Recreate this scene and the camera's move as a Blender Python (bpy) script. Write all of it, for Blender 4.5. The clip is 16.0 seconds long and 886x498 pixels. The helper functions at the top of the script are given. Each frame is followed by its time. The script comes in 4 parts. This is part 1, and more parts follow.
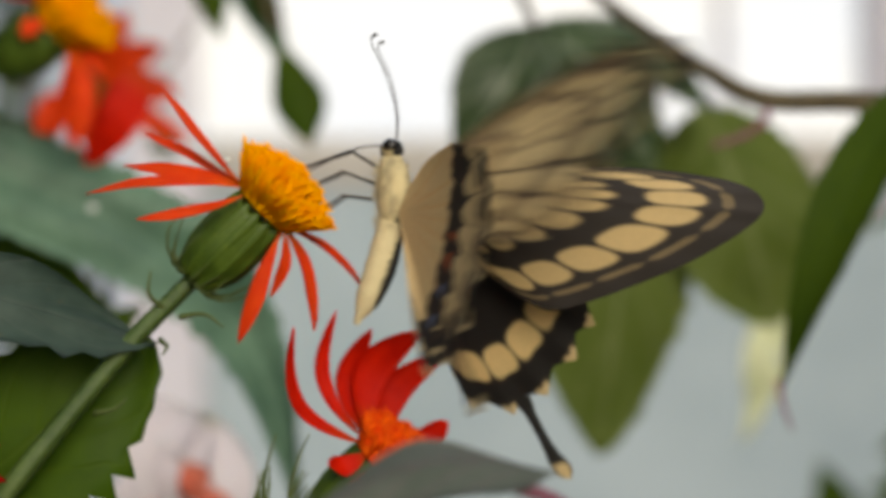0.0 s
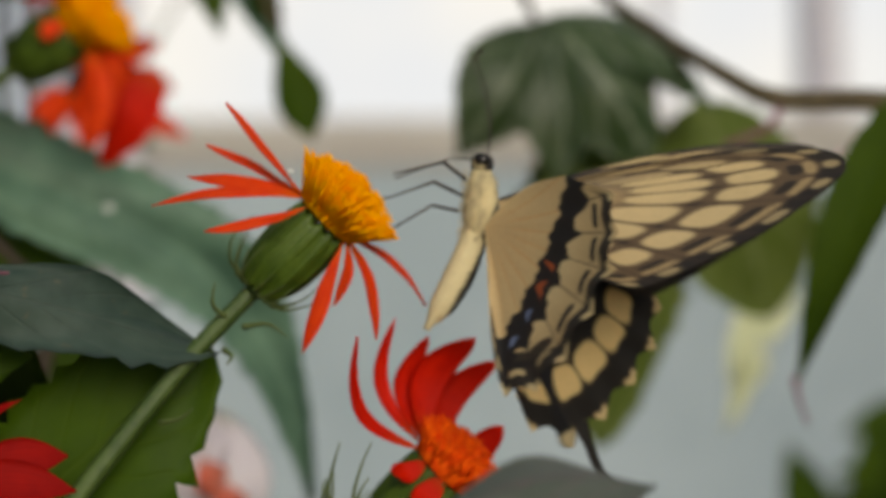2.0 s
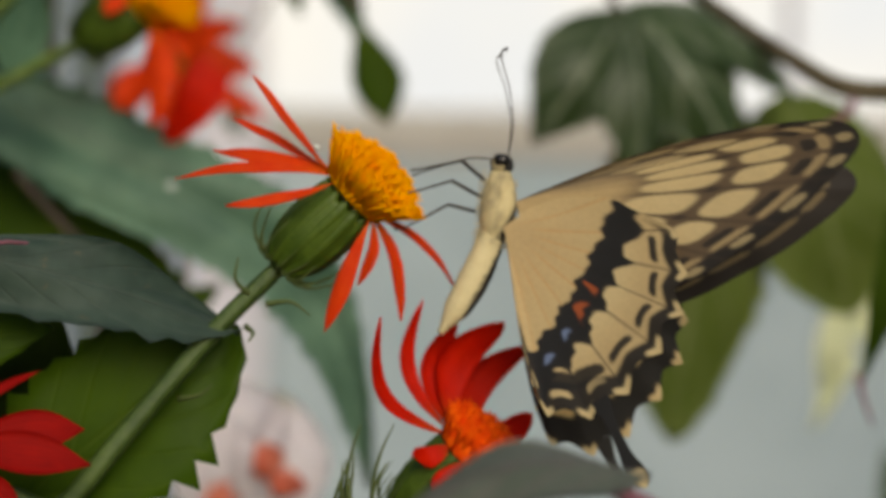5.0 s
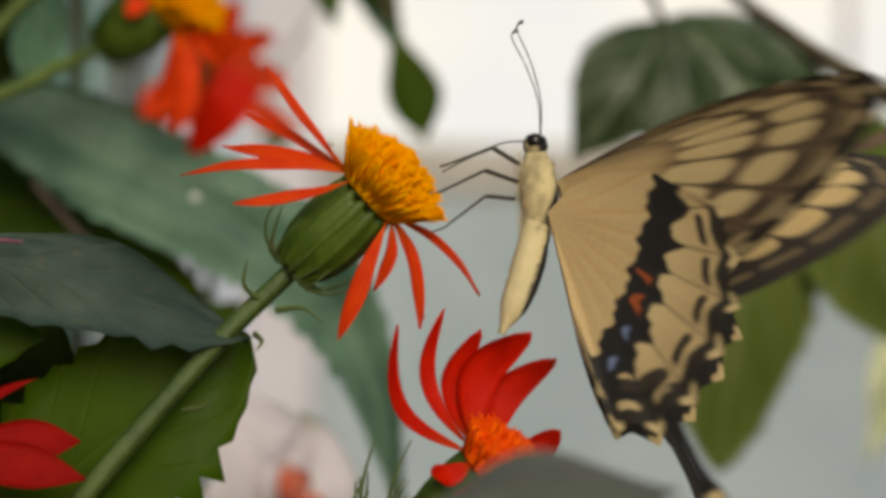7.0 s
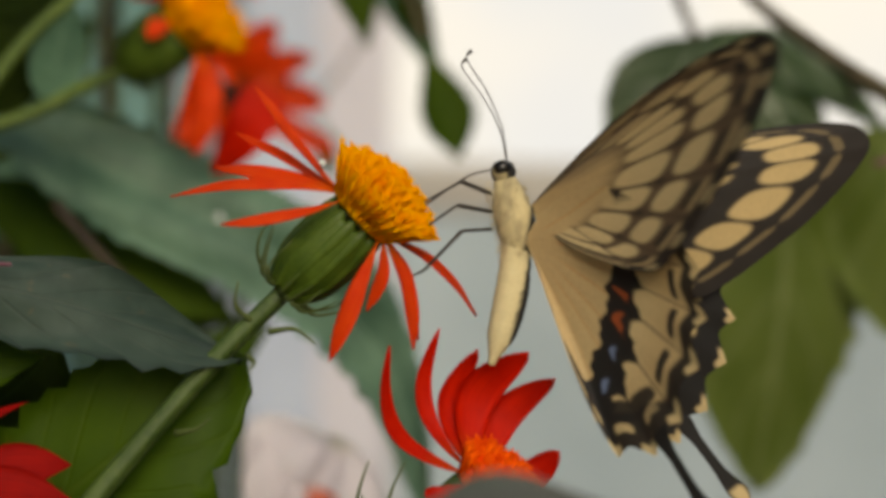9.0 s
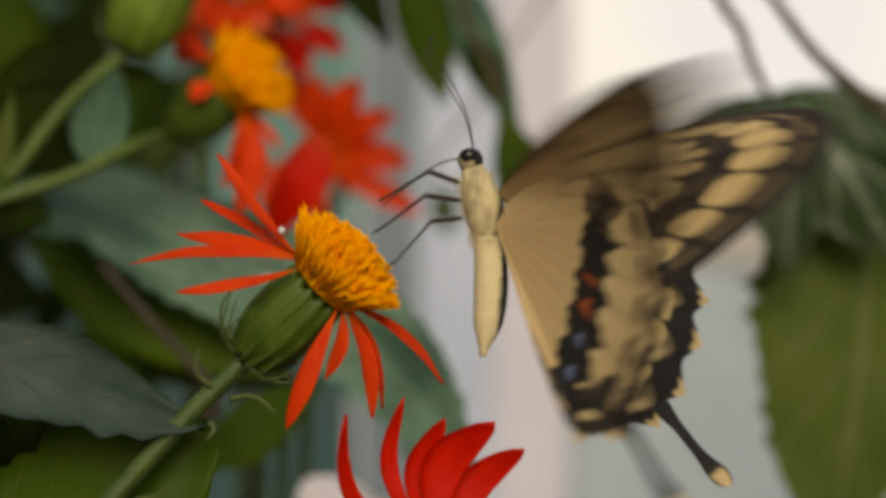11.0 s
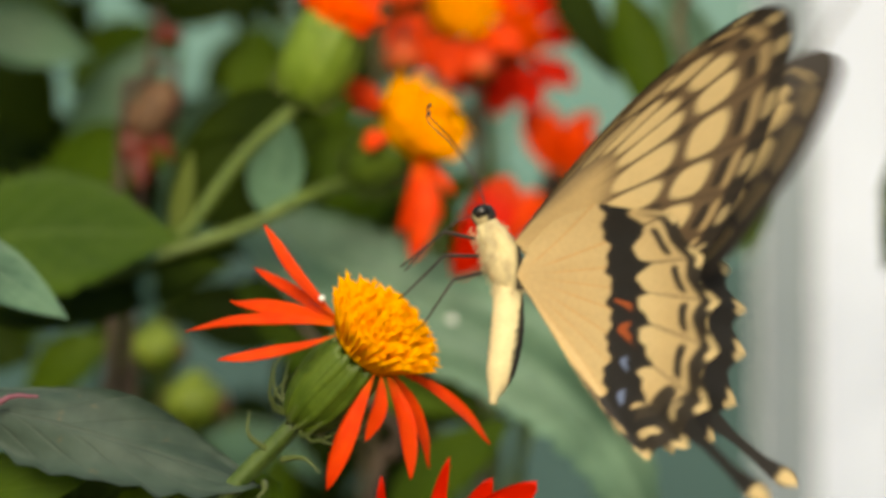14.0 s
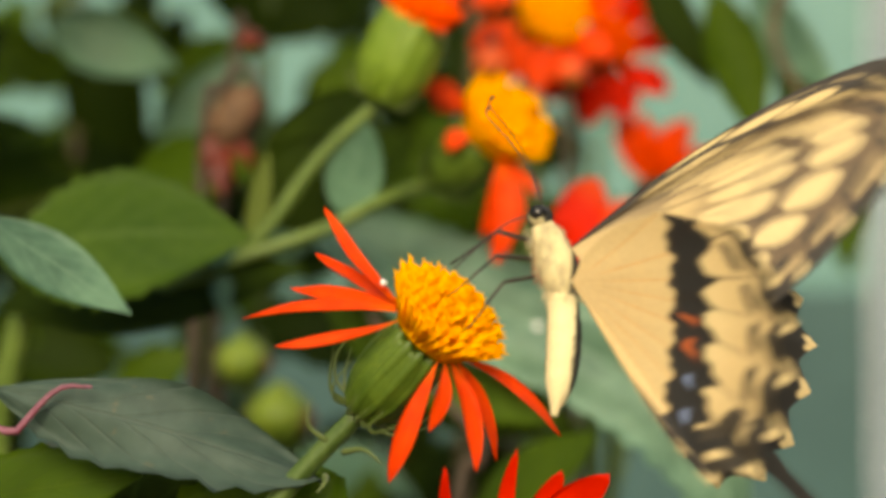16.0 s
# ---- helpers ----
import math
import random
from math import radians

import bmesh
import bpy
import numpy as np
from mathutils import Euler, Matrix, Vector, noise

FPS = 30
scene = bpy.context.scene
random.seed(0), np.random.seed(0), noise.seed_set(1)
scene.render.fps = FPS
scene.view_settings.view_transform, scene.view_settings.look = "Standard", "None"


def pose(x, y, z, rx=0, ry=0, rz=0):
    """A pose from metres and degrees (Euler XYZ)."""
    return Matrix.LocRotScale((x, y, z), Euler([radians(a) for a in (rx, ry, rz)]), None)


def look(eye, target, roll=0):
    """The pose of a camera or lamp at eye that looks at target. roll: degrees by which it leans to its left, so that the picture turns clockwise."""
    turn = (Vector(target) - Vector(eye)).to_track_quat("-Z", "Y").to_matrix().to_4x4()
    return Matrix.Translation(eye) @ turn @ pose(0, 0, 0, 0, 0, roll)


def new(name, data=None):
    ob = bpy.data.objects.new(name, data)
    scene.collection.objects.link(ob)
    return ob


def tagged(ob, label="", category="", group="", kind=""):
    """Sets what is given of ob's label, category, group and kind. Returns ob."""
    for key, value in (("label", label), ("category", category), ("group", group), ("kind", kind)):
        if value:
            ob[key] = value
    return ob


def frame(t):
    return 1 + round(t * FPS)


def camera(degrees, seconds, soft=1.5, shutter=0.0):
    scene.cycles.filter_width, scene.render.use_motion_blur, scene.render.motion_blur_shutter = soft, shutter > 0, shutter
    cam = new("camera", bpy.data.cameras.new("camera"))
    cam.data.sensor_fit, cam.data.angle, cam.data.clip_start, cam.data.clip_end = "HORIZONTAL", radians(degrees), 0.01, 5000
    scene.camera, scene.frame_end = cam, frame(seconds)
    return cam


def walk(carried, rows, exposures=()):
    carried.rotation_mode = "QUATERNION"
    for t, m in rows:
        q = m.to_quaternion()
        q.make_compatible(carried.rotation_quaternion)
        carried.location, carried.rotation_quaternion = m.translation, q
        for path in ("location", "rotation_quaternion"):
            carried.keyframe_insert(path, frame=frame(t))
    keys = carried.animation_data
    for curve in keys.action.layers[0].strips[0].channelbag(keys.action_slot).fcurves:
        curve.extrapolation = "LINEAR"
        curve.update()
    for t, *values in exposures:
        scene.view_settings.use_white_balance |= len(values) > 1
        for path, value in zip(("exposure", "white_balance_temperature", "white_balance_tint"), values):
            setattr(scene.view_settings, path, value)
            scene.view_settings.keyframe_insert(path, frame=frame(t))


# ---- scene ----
# seconds, eye x y z, heading to the left, tilt up, roll
PATH = [
    (0, 0.01761, -0.34881, 1.19528, -12.530, 0.017, -0.669),
    (0.5, 0.00064, -0.33964, 1.19709, -14.158, 0.062, -0.245),
    (1, -0.00401, -0.34441, 1.19828, -14.631, 0.009, -0.277),
    (1.5, -0.00659, -0.34532, 1.19889, -14.875, -0.119, -0.677),
    (2, -0.00356, -0.34866, 1.20071, -14.373, -0.603, -0.944),
    (2.5, -0.00212, -0.35028, 1.20325, -13.993, -1.394, -1.358),
    (3, 0.00077, -0.34958, 1.20117, -13.435, -1.546, -1.365),
    (5.5, 0.01543, -0.34148, 1.19841, -10.730, -0.638, 0.593),
    (6, 0.01637, -0.33364, 1.19780, -10.556, -0.662, 0.568),
    (6.5, 0.01887, -0.33202, 1.19466, -10.132, -0.270, 0.843),
    (7, 0.02261, -0.32462, 1.19327, -9.641, 0.227, 0.930),
    (7.5, 0.02433, -0.32415, 1.19432, -9.303, 0.463, 1.233),
    (8, 0.02874, -0.32525, 1.19409, -8.650, 0.007, 0.739),
    (10.5, 0.05655, -0.31959, 1.19289, -4.523, 2.026, 1.166),
    (11, 0.07001, -0.32340, 1.19641, -2.450, 1.897, 0.832),
    (11.5, 0.08133, -0.32650, 1.19966, -0.461, 1.551, 0.644),
    (12, 0.09497, -0.32675, 1.20156, 1.915, 1.154, 0.363),
    (12.5, 0.11189, -0.32776, 1.19796, 4.768, 1.519, -0.576),
    (13, 0.12014, -0.32713, 1.19872, 6.525, 1.728, -0.647),
    (13.5, 0.12686, -0.32650, 1.20009, 8.006, 2.149, -0.657),
    (14, 0.12788, -0.32942, 1.20654, 8.545, 1.718, 0.162),
    (14.5, 0.13196, -0.32233, 1.20390, 9.854, 2.447, -0.052),
    (15, 0.13520, -0.31915, 1.20207, 10.822, 2.642, -0.556),
    (15.5, 0.13485, -0.31685, 1.20038, 11.273, 2.684, -0.168),
    (16, 0.13265, -0.31393, 1.19850, 11.478, 2.783, 0.009),
]


def aim(x, y, z, heading, tilt, roll):
    way = Vector((-math.sin(radians(heading)) * math.cos(radians(tilt)), math.cos(radians(heading)) * math.cos(radians(tilt)), math.sin(radians(tilt))))
    return look((x, y, z), Vector((x, y, z)) + way, roll)


cam = camera(22, 16.0, soft=4.0, shutter=0.5)
cam.data.dof.use_dof, cam.data.dof.focus_distance, cam.data.dof.aperture_fstop = True, 0.330, 14.0
walk(cam, [(t, aim(*p)) for t, *p in PATH], exposures=[(0, 0.76, 7000, 9), (1, 0.50, 7000, 9), (3, 0.57, 7000, 9), (5.5, 0.58, 7250, 8), (8, 0.57, 7450, 8), (11.5, 0.50, 7750, 11), (12.5, 0.86, 7650, 9), (13.5, 1.34, 7800, 7), (14, 1.48, 8000, 6), (14.5, 1.72, 8050, 5), (16, 1.70, 8350, 5)])

# ---- world and light ----
world = bpy.data.worlds.new("sky")
scene.world = world
world.use_nodes = True
nt = world.node_tree
sky = nt.nodes.new("ShaderNodeTexSky")
sky.sky_type, sky.sun_disc = "NISHITA", False
sky.sun_elevation, sky.sun_rotation = radians(27.5), radians(177)
nt.links.new(sky.outputs[0], nt.nodes["Background"].inputs[0])
nt.nodes["Background"].inputs[1].default_value = 0.085
sun = new("sun", bpy.data.lights.new("sun", "SUN"))
sun.data.energy, sun.data.angle, sun.data.color = 1.35, radians(30), (1.0, 0.94, 0.86)
sun.matrix_world = look((0.2, -2.5, 2.5), (0.06, 0.0, 1.2))

# ---- helpers for shapes ----
Z0 = 1.13


def at(x, y, z):
    """A place in metres from millimetres round the flower."""
    return Vector((x * 0.001, y * 0.001, Z0 + z * 0.001))


def part(name, bm, material, parent=None, label="", smooth=True):
    """Links a bmesh as one mesh object under a thing or part."""
    me = bpy.data.meshes.new(name)
    bm.to_mesh(me)
    bm.free()
    for m in material if isinstance(material, (list, tuple)) else (material,):
        me.materials.append(m)
    if smooth:
        me.polygons.foreach_set("use_smooth", [True] * len(me.polygons))
    ob = new(name, me)
    ob.parent = parent
    if label:
        ob["label"] = label
    return ob


def thing(name, place, label, category, group="", kind=""):
    ob = new(name)
    ob.location = place
    ob.empty_display_size = 0.01
    return tagged(ob, label, category, group, kind)


def spline(points, n):
    """n + 1 places on a smooth line through the points."""
    p = [Vector(v) for v in points]
    p = [2 * p[0] - p[1], *p, 2 * p[-1] - p[-2]]
    out = []
    spans = len(p) - 3
    for k in range(n + 1):
        f = k / n * spans
        i = min(int(f), spans - 1)
        t = f - i
        a, b, c, d = p[i : i + 4]
        out.append(0.5 * ((2 * b) + (c - a) * t + (2 * a - 5 * b + 4 * c - d) * t * t + (3 * b - a - 3 * c + d) * t**3))
    return out


def ring_frames(line):
    """A side and a rise for each place of a line, with little twist."""
    out, side = [], None
    for i, p in enumerate(line):
        way = (line[min(i + 1, len(line) - 1)] - line[max(i - 1, 0)]).normalized()
        if side is None:
            side = way.orthogonal()
        side = (side - way * side.dot(way)).normalized()
        out.append((side, way.cross(side)))
    return out


def tube(bm, line, radii, sides=10, ribs=0, rib=0.0):
    """A closed tube along a line; ribs give a grooved outline."""
    rings = []
    for (p, r), (a, b) in zip(zip(line, radii), ring_frames(line)):
        row = []
        for k in range(sides):
            w = 2 * math.pi * k / sides
            q = r * (1 + rib * math.cos(ribs * w))
            row.append(bm.verts.new(p + (a * math.cos(w) + b * math.sin(w)) * q))
        rings.append(row)
    for r0, r1 in zip(rings, rings[1:]):
        for k in range(sides):
            bm.faces.new((r0[k], r0[(k + 1) % sides], r1[(k + 1) % sides], r1[k]))
    bm.faces.new(rings[0][::-1])
    bm.faces.new(rings[-1])
    return bm


def stem(name, points, r0, r1, material, parent, n=24, sides=8, origin=None, label="", ribs=0):
    o = origin if origin is not None else (parent.matrix_basis.translation if parent else Vector())
    line = [p - o for p in spline(points, n)]
    bm = tube(bmesh.new(), line, [r0 + (r1 - r0) * k / n for k in range(n + 1)], sides if not ribs else 20, ribs, 0.07)
    return part(name, bm, material, parent, label)


def blade(bm, base, tip, width, normal, bend=0.0, fold=0.0, curl=0.0, teeth=0, bite=0.0, edge=0, full=0.45, blunt=1.0, thick=0.00025, n=20, m=4, wave=0.0, arc=0.0, sway=0.0, seed=0):
    """A leaf or petal from base to tip: normal is its upper face, bend lifts its middle, fold its sides, curl rolls its tip back, full is where it is widest, arc and sway bow it sideways once and twice."""
    base, tip, up = Vector(base), Vector(tip), Vector(normal).normalized()
    way = tip - base
    length = way.length
    way.normalize()
    side = way.cross(up).normalized()
    up = side.cross(way).normalized()
    uv = bm.loops.layers.uv.verify()
    rnd = random.Random(seed)
    ph = [rnd.uniform(0, 6.28) for _ in range(4)]
    grid, where = {}, {}
    power = math.log(0.5) / math.log(full)
    for i in range(n + 1):
        s = i / n
        shape = max(math.sin(math.pi * s**power), 0.0) ** blunt
        w = 0.5 * width * max(shape, 0.03 if i in (0, n) else 0.0)
        mid = base + way * length * s + up * (bend * math.sin(math.pi * s) - curl * s * s * s) + side * (arc * math.sin(math.pi * s) + sway * math.sin(2 * math.pi * s))
        for j in range(-m, m + 1):
            u = j / m
            ww = w
            if teeth and abs(j) == m and 0 < i < n and j * edge >= 0:
                ww = w * (1 + bite * (1.0 if (i % 2) else -0.35) * (0.15 + 1.5 * rnd.random() ** 2))
            off = side * (u * ww) + up * (fold * abs(u) ** 1.5 * w * 2 + wave * math.sin(5 * s + ph[0] + 2.5 * u) * abs(u) + 0.4 * wave * math.sin(13 * s + ph[1]) * abs(u))
            for layer in (0, 1):
                t = thick * (0.5 - layer) * (1.0 - 0.8 * abs(u))
                v = bm.verts.new(mid + off + up * t)
                grid[i, j, layer] = v
                where[v] = (0.5 + 0.5 * u, s)
    def quad(*vs):
        f = bm.faces.new(vs)
        for loop in f.loops:
            loop[uv].uv = where[loop.vert]
    for i in range(n):
        for j in range(-m, m):
            quad(grid[i, j, 0], grid[i, j + 1, 0], grid[i + 1, j + 1, 0], grid[i + 1, j, 0])
            quad(grid[i, j, 1], grid[i + 1, j, 1], grid[i + 1, j + 1, 1], grid[i, j + 1, 1])
        for j, flip in ((-m, 1), (m, 0)):
            q = (grid[i, j, 0], grid[i + 1, j, 0], grid[i + 1, j, 1], grid[i, j, 1])
            quad(*(q if not flip else q[::-1]))
    for i in (0, n):
        for j in range(-m, m):
            q = (grid[i, j, 0], grid[i, j, 1], grid[i, j + 1, 1], grid[i, j + 1, 0])
            quad(*(q if i == 0 else q[::-1]))
    return bm


def leaf(parent, base, tip, width, normal, material, label="", name="leaf", **more):
    o = parent.matrix_basis.translation
    return part(name, blade(bmesh.new(), Vector(base) - o, Vector(tip) - o, width * 0.001, normal, **more), material, parent, label)


# ---- materials ----
def nodes_of(name):
    m = bpy.data.materials.new(name)
    m.use_nodes = True
    t = m.node_tree
    return m, t, t.nodes["Principled BSDF"], t.nodes["Material Output"]


def add(t, kind, **inputs):
    n = t.nodes.new(kind)
    for k, v in inputs.items():
        n.inputs[k.replace("_", " ")].default_value = v
    return n


def math_node(t, op, a, b=None, c=None):
    n = t.nodes.new("ShaderNodeMath")
    n.operation = op
    for i, v in enumerate((a, b, c)):
        if v is None:
            continue
        if isinstance(v, (int, float)):
            n.inputs[i].default_value = v
        else:
            t.links.new(v, n.inputs[i])
    return n.outputs[0]


def mix_colour(t, fac, a, b, mode="MIX"):
    n = t.nodes.new("ShaderNodeMix")
    n.data_type, n.blend_type = "RGBA", mode
    for i, v in ((0, fac), (6, a), (7, b)):
        if isinstance(v, (int, float)):
            n.inputs[i].default_value = v
        elif isinstance(v, tuple):
            n.inputs[i].default_value = (*v, 1.0)
        else:
            t.links.new(v, n.inputs[i])
    return n.outputs[2]


def noise_of(t, scale, detail=4.0, coords="Object"):
    c = t.nodes.new("ShaderNodeTexCoord")
    n = add(t, "ShaderNodeTexNoise", Scale=scale, Detail=detail)
    t.links.new(c.outputs[coords], n.inputs["Vector"])
    return n.outputs["Fac"]


def band(t, value, low, high):
    n = t.nodes.new("ShaderNodeMapRange")
    n.interpolation_type = "SMOOTHSTEP"
    t.links.new(value, n.inputs[0])
    n.inputs[1].default_value, n.inputs[2].default_value = low, high
    return n.outputs[0]


def bump(t, bsdf, height, strength, distance):
    b = add(t, "ShaderNodeBump", Strength=strength, Distance=distance)
    t.links.new(height, b.inputs["Height"])
    t.links.new(b.outputs[0], bsdf.inputs["Normal"])


def thin(t, bsdf, out, colour, share):
    """Lets part of the light through a leaf or petal."""
    tr = t.nodes.new("ShaderNodeBsdfTranslucent")
    if isinstance(colour, tuple):
        tr.inputs[0].default_value = (*colour, 1)
    else:
        t.links.new(colour, tr.inputs[0])
    mx = t.nodes.new("ShaderNodeMixShader")
    mx.inputs[0].default_value = share
    t.links.new(bsdf.outputs[0], mx.inputs[1])
    t.links.new(tr.outputs[0], mx.inputs[2])
    t.links.new(mx.outputs[0], out.inputs[0])


def plain(name, a, b, scale, rough=0.5, relief=0.3, depth=0.0004, metal=0.0, fine=6.0, share=0.0, gloss=0.3):
    """Two tones that wander at a coarse and a fine scale, with relief."""
    m, t, bsdf, out = nodes_of(name)
    n1, n2 = noise_of(t, scale), noise_of(t, scale * fine, 6.0)
    f = math_node(t, "ADD", math_node(t, "MULTIPLY", n1, 0.65), math_node(t, "MULTIPLY", n2, 0.35))
    c = mix_colour(t, band(t, f, 0.32, 0.68), a, b)
    t.links.new(c, bsdf.inputs["Base Color"])
    bsdf.inputs["Roughness"].default_value, bsdf.inputs["Metallic"].default_value = rough, metal
    bsdf.inputs["Specular IOR Level"].default_value = gloss
    bump(t, bsdf, f, relief, depth)
    if share:
        thin(t, bsdf, out, c, share)
    return m


def leafy(name, a, b, vein, rough=0.45, through_share=0.3, veins=7.0, strength=0.45, glow=None, spots=0.0, gloss=0.12):
    m, t, bsdf, out = nodes_of(name)
    uv = t.nodes.new("ShaderNodeUVMap")
    sp = t.nodes.new("ShaderNodeSeparateXYZ")
    t.links.new(uv.outputs[0], sp.inputs[0])
    a_ = math_node(t, "ABSOLUTE", math_node(t, "SUBTRACT", sp.outputs[0], 0.5))
    info = t.nodes.new("ShaderNodeObjectInfo")
    mid = math_node(t, "SUBTRACT", 1.0, band(t, a_, 0.008, 0.03))
    n0 = noise_of(t, 60.0)
    skew = math_node(t, "SUBTRACT", sp.outputs[1], math_node(t, "MULTIPLY", a_, 0.7))
    w = math_node(t, "FRACT", math_node(t, "MULTIPLY_ADD", skew, veins, math_node(t, "MULTIPLY", n0, 0.35)))
    side = math_node(t, "SUBTRACT", 1.0, band(t, math_node(t, "ABSOLUTE", math_node(t, "SUBTRACT", w, 0.5)), 0.02, 0.09))
    lines = math_node(t, "MAXIMUM", mid, math_node(t, "MULTIPLY", side, 0.55))
    n1, n2 = noise_of(t, 38.0, 3.0), noise_of(t, 420.0, 6.0)
    f = math_node(t, "ADD", math_node(t, "MULTIPLY", n1, 0.7), math_node(t, "MULTIPLY", n2, 0.3))
    c = mix_colour(t, band(t, f, 0.3, 0.7), a, b)
    c = mix_colour(t, math_node(t, "MULTIPLY", lines, strength), c, vein)
    if spots:
        c = mix_colour(t, math_node(t, "MULTIPLY", band(t, noise_of(t, 260.0, 2.0), 0.66, 0.74), spots), c, (0.11, 0.085, 0.045))
    hs = t.nodes.new("ShaderNodeHueSaturation")
    t.links.new(c, hs.inputs["Color"])
    t.links.new(math_node(t, "MULTIPLY_ADD", info.outputs["Random"], 0.3, 0.85), hs.inputs["Value"])
    c = hs.outputs[0]
    t.links.new(c, bsdf.inputs["Base Color"])
    bsdf.inputs["Roughness"].default_value, bsdf.inputs["Specular IOR Level"].default_value = rough, gloss
    bump(t, bsdf, math_node(t, "SUBTRACT", math_node(t, "MULTIPLY", n2, 0.4), lines), 0.5, 0.0004)
    thin(t, bsdf, out, mix_colour(t, 0.6, c, glow or b), through_share)
    return m


def petalled(name, a, b, base, rough=0.4, share=0.35, deep=0.3):
    """Petals: streaks along their length, another tone at the base."""
    m, t, bsdf, out = nodes_of(name)
    uv = t.nodes.new("ShaderNodeUVMap")
    mp = t.nodes.new("ShaderNodeMapping")
    mp.inputs["Scale"].default_value = (14.0, 1.2, 1.0)
    t.links.new(uv.outputs[0], mp.inputs[0])
    n = add(t, "ShaderNodeTexNoise", Scale=2.0, Detail=4.0)
    t.links.new(mp.outputs[0], n.inputs["Vector"])
    sp = t.nodes.new("ShaderNodeSeparateXYZ")
    t.links.new(uv.outputs[0], sp.inputs[0])
    n2 = noise_of(t, 300.0)
    f = math_node(t, "ADD", math_node(t, "MULTIPLY", n.outputs["Fac"], 0.6), math_node(t, "MULTIPLY", n2, 0.4))
    c = mix_colour(t, band(t, f, 0.3, 0.7), a, b)
    c = mix_colour(t, math_node(t, "SUBTRACT", 1.0, band(t, sp.outputs[1], 0.0, deep)), c, base)
    t.links.new(c, bsdf.inputs["Base Color"])
    bsdf.inputs["Roughness"].default_value, bsdf.inputs["Specular IOR Level"].default_value = rough, 0.12
    bump(t, bsdf, n.outputs["Fac"], 0.4, 0.0003)
    thin(t, bsdf, out, c, share)
    return m


def pigmented(name, rough=0.6, share=0.2, grain=900.0):
    """Colour from the mesh's own pigment, with the fine grain of scales or hairs."""
    m, t, bsdf, out = nodes_of(name)
    at_ = t.nodes.new("ShaderNodeAttribute")
    at_.attribute_name = "pigment"
    n1, n2 = noise_of(t, grain, 3.0), noise_of(t, grain * 0.12, 3.0)
    c = mix_colour(t, band(t, n1, 0.3, 0.75), at_.outputs[0], (0.55, 0.55, 0.55), "MULTIPLY")
    c = mix_colour(t, 0.35, c, mix_colour(t, n2, (0.0, 0.0, 0.0), at_.outputs[0]))
    c = mix_colour(t, 0.72, c, at_.outputs[0])
    t.links.new(c, bsdf.inputs["Base Color"])
    bsdf.inputs["Roughness"].default_value = rough
    bump(t, bsdf, n1, 0.25, 0.0002)
    if share:
        thin(t, bsdf, out, c, share)
    return m


RED = petalled("red_petal", (0.7216, 0.0352, 0.0044), (0.836, 0.07744, 0.00704), (0.85, 0.14, 0.008), 0.5, 0.35)
DEEP_RED = petalled("deep_red_petal", (0.58, 0.008, 0.002), (0.76, 0.020, 0.003), (0.60, 0.055, 0.005), 0.5, 0.4)
STAIN = petalled("stained_petal", (0.66, 0.10, 0.045), (0.78, 0.30, 0.20), (0.82, 0.62, 0.56), 0.5, 0.4)
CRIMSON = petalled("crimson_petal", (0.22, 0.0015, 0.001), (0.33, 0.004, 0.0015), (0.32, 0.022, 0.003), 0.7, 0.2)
WHITE_PETAL = petalled("white_petal", (0.86, 0.80, 0.82), (0.90, 0.87, 0.88), (0.62, 0.62, 0.50), 0.5, 0.55, 0.25)
FLORET = plain("orange_floret", (1.0, 0.34, 0.0), (1.0, 0.50, 0.002), 500, 0.7, share=0.2, gloss=0.05)
FLORET_RED = plain("red_orange_floret", (0.82, 0.050, 0.004), (0.94, 0.135, 0.006), 500, 0.7, share=0.15, gloss=0.05)
CALYX_PALE = plain("pale_calyx", (0.085, 0.145, 0.010), (0.135, 0.205, 0.022), 260, 0.5)
CALYX = plain("calyx_green", (0.034, 0.064, 0.004), (0.070, 0.112, 0.011), 260, 0.5)
STEM = plain("stem_green", (0.030, 0.058, 0.009), (0.078, 0.118, 0.028), 200, 0.5)
STEM_PALE = plain("pale_stem", (0.052, 0.088, 0.012), (0.095, 0.140, 0.026), 200, 0.5)
STEM_PURPLE = plain("stem_purple", (0.14, 0.035, 0.06), (0.24, 0.10, 0.13), 200, 0.5)
STALK_DARK = plain("dark_stalk", (0.030, 0.020, 0.014), (0.065, 0.045, 0.030), 200, 0.6)
TWIG = plain("twig_brown", (0.06, 0.045, 0.022), (0.12, 0.095, 0.05), 150, 0.75)
BARE = plain("bract_green", (0.06, 0.085, 0.02), (0.10, 0.13, 0.04), 300, 0.5)
# Both sage tones are spread wide, so the mottling carries fold shade and sheen.
SAGE = leafy("sage_leaf", (0.040, 0.094, 0.057), (0.130, 0.248, 0.152), (0.18, 0.31, 0.20), 0.42, 0.27, 6.0, 0.5, gloss=0.22)
PALE_SAGE = leafy("pale_sage_leaf", (0.056, 0.125, 0.080), (0.210, 0.360, 0.240), (0.25, 0.40, 0.27), 0.42, 0.30, 6.0, 0.5, gloss=0.22)
GREY_LEAF = leafy("grey_green_leaf", (0.024, 0.042, 0.032), (0.050, 0.076, 0.059), (0.09, 0.095, 0.08), 0.5, 0.12, 6.0, 0.16, spots=0.6)
LILAC_LEAF = leafy("grey_lilac_leaf", (0.070, 0.085, 0.066), (0.125, 0.135, 0.115), (0.22, 0.10, 0.14), 0.5, 0.15, 5.0, 0.3)
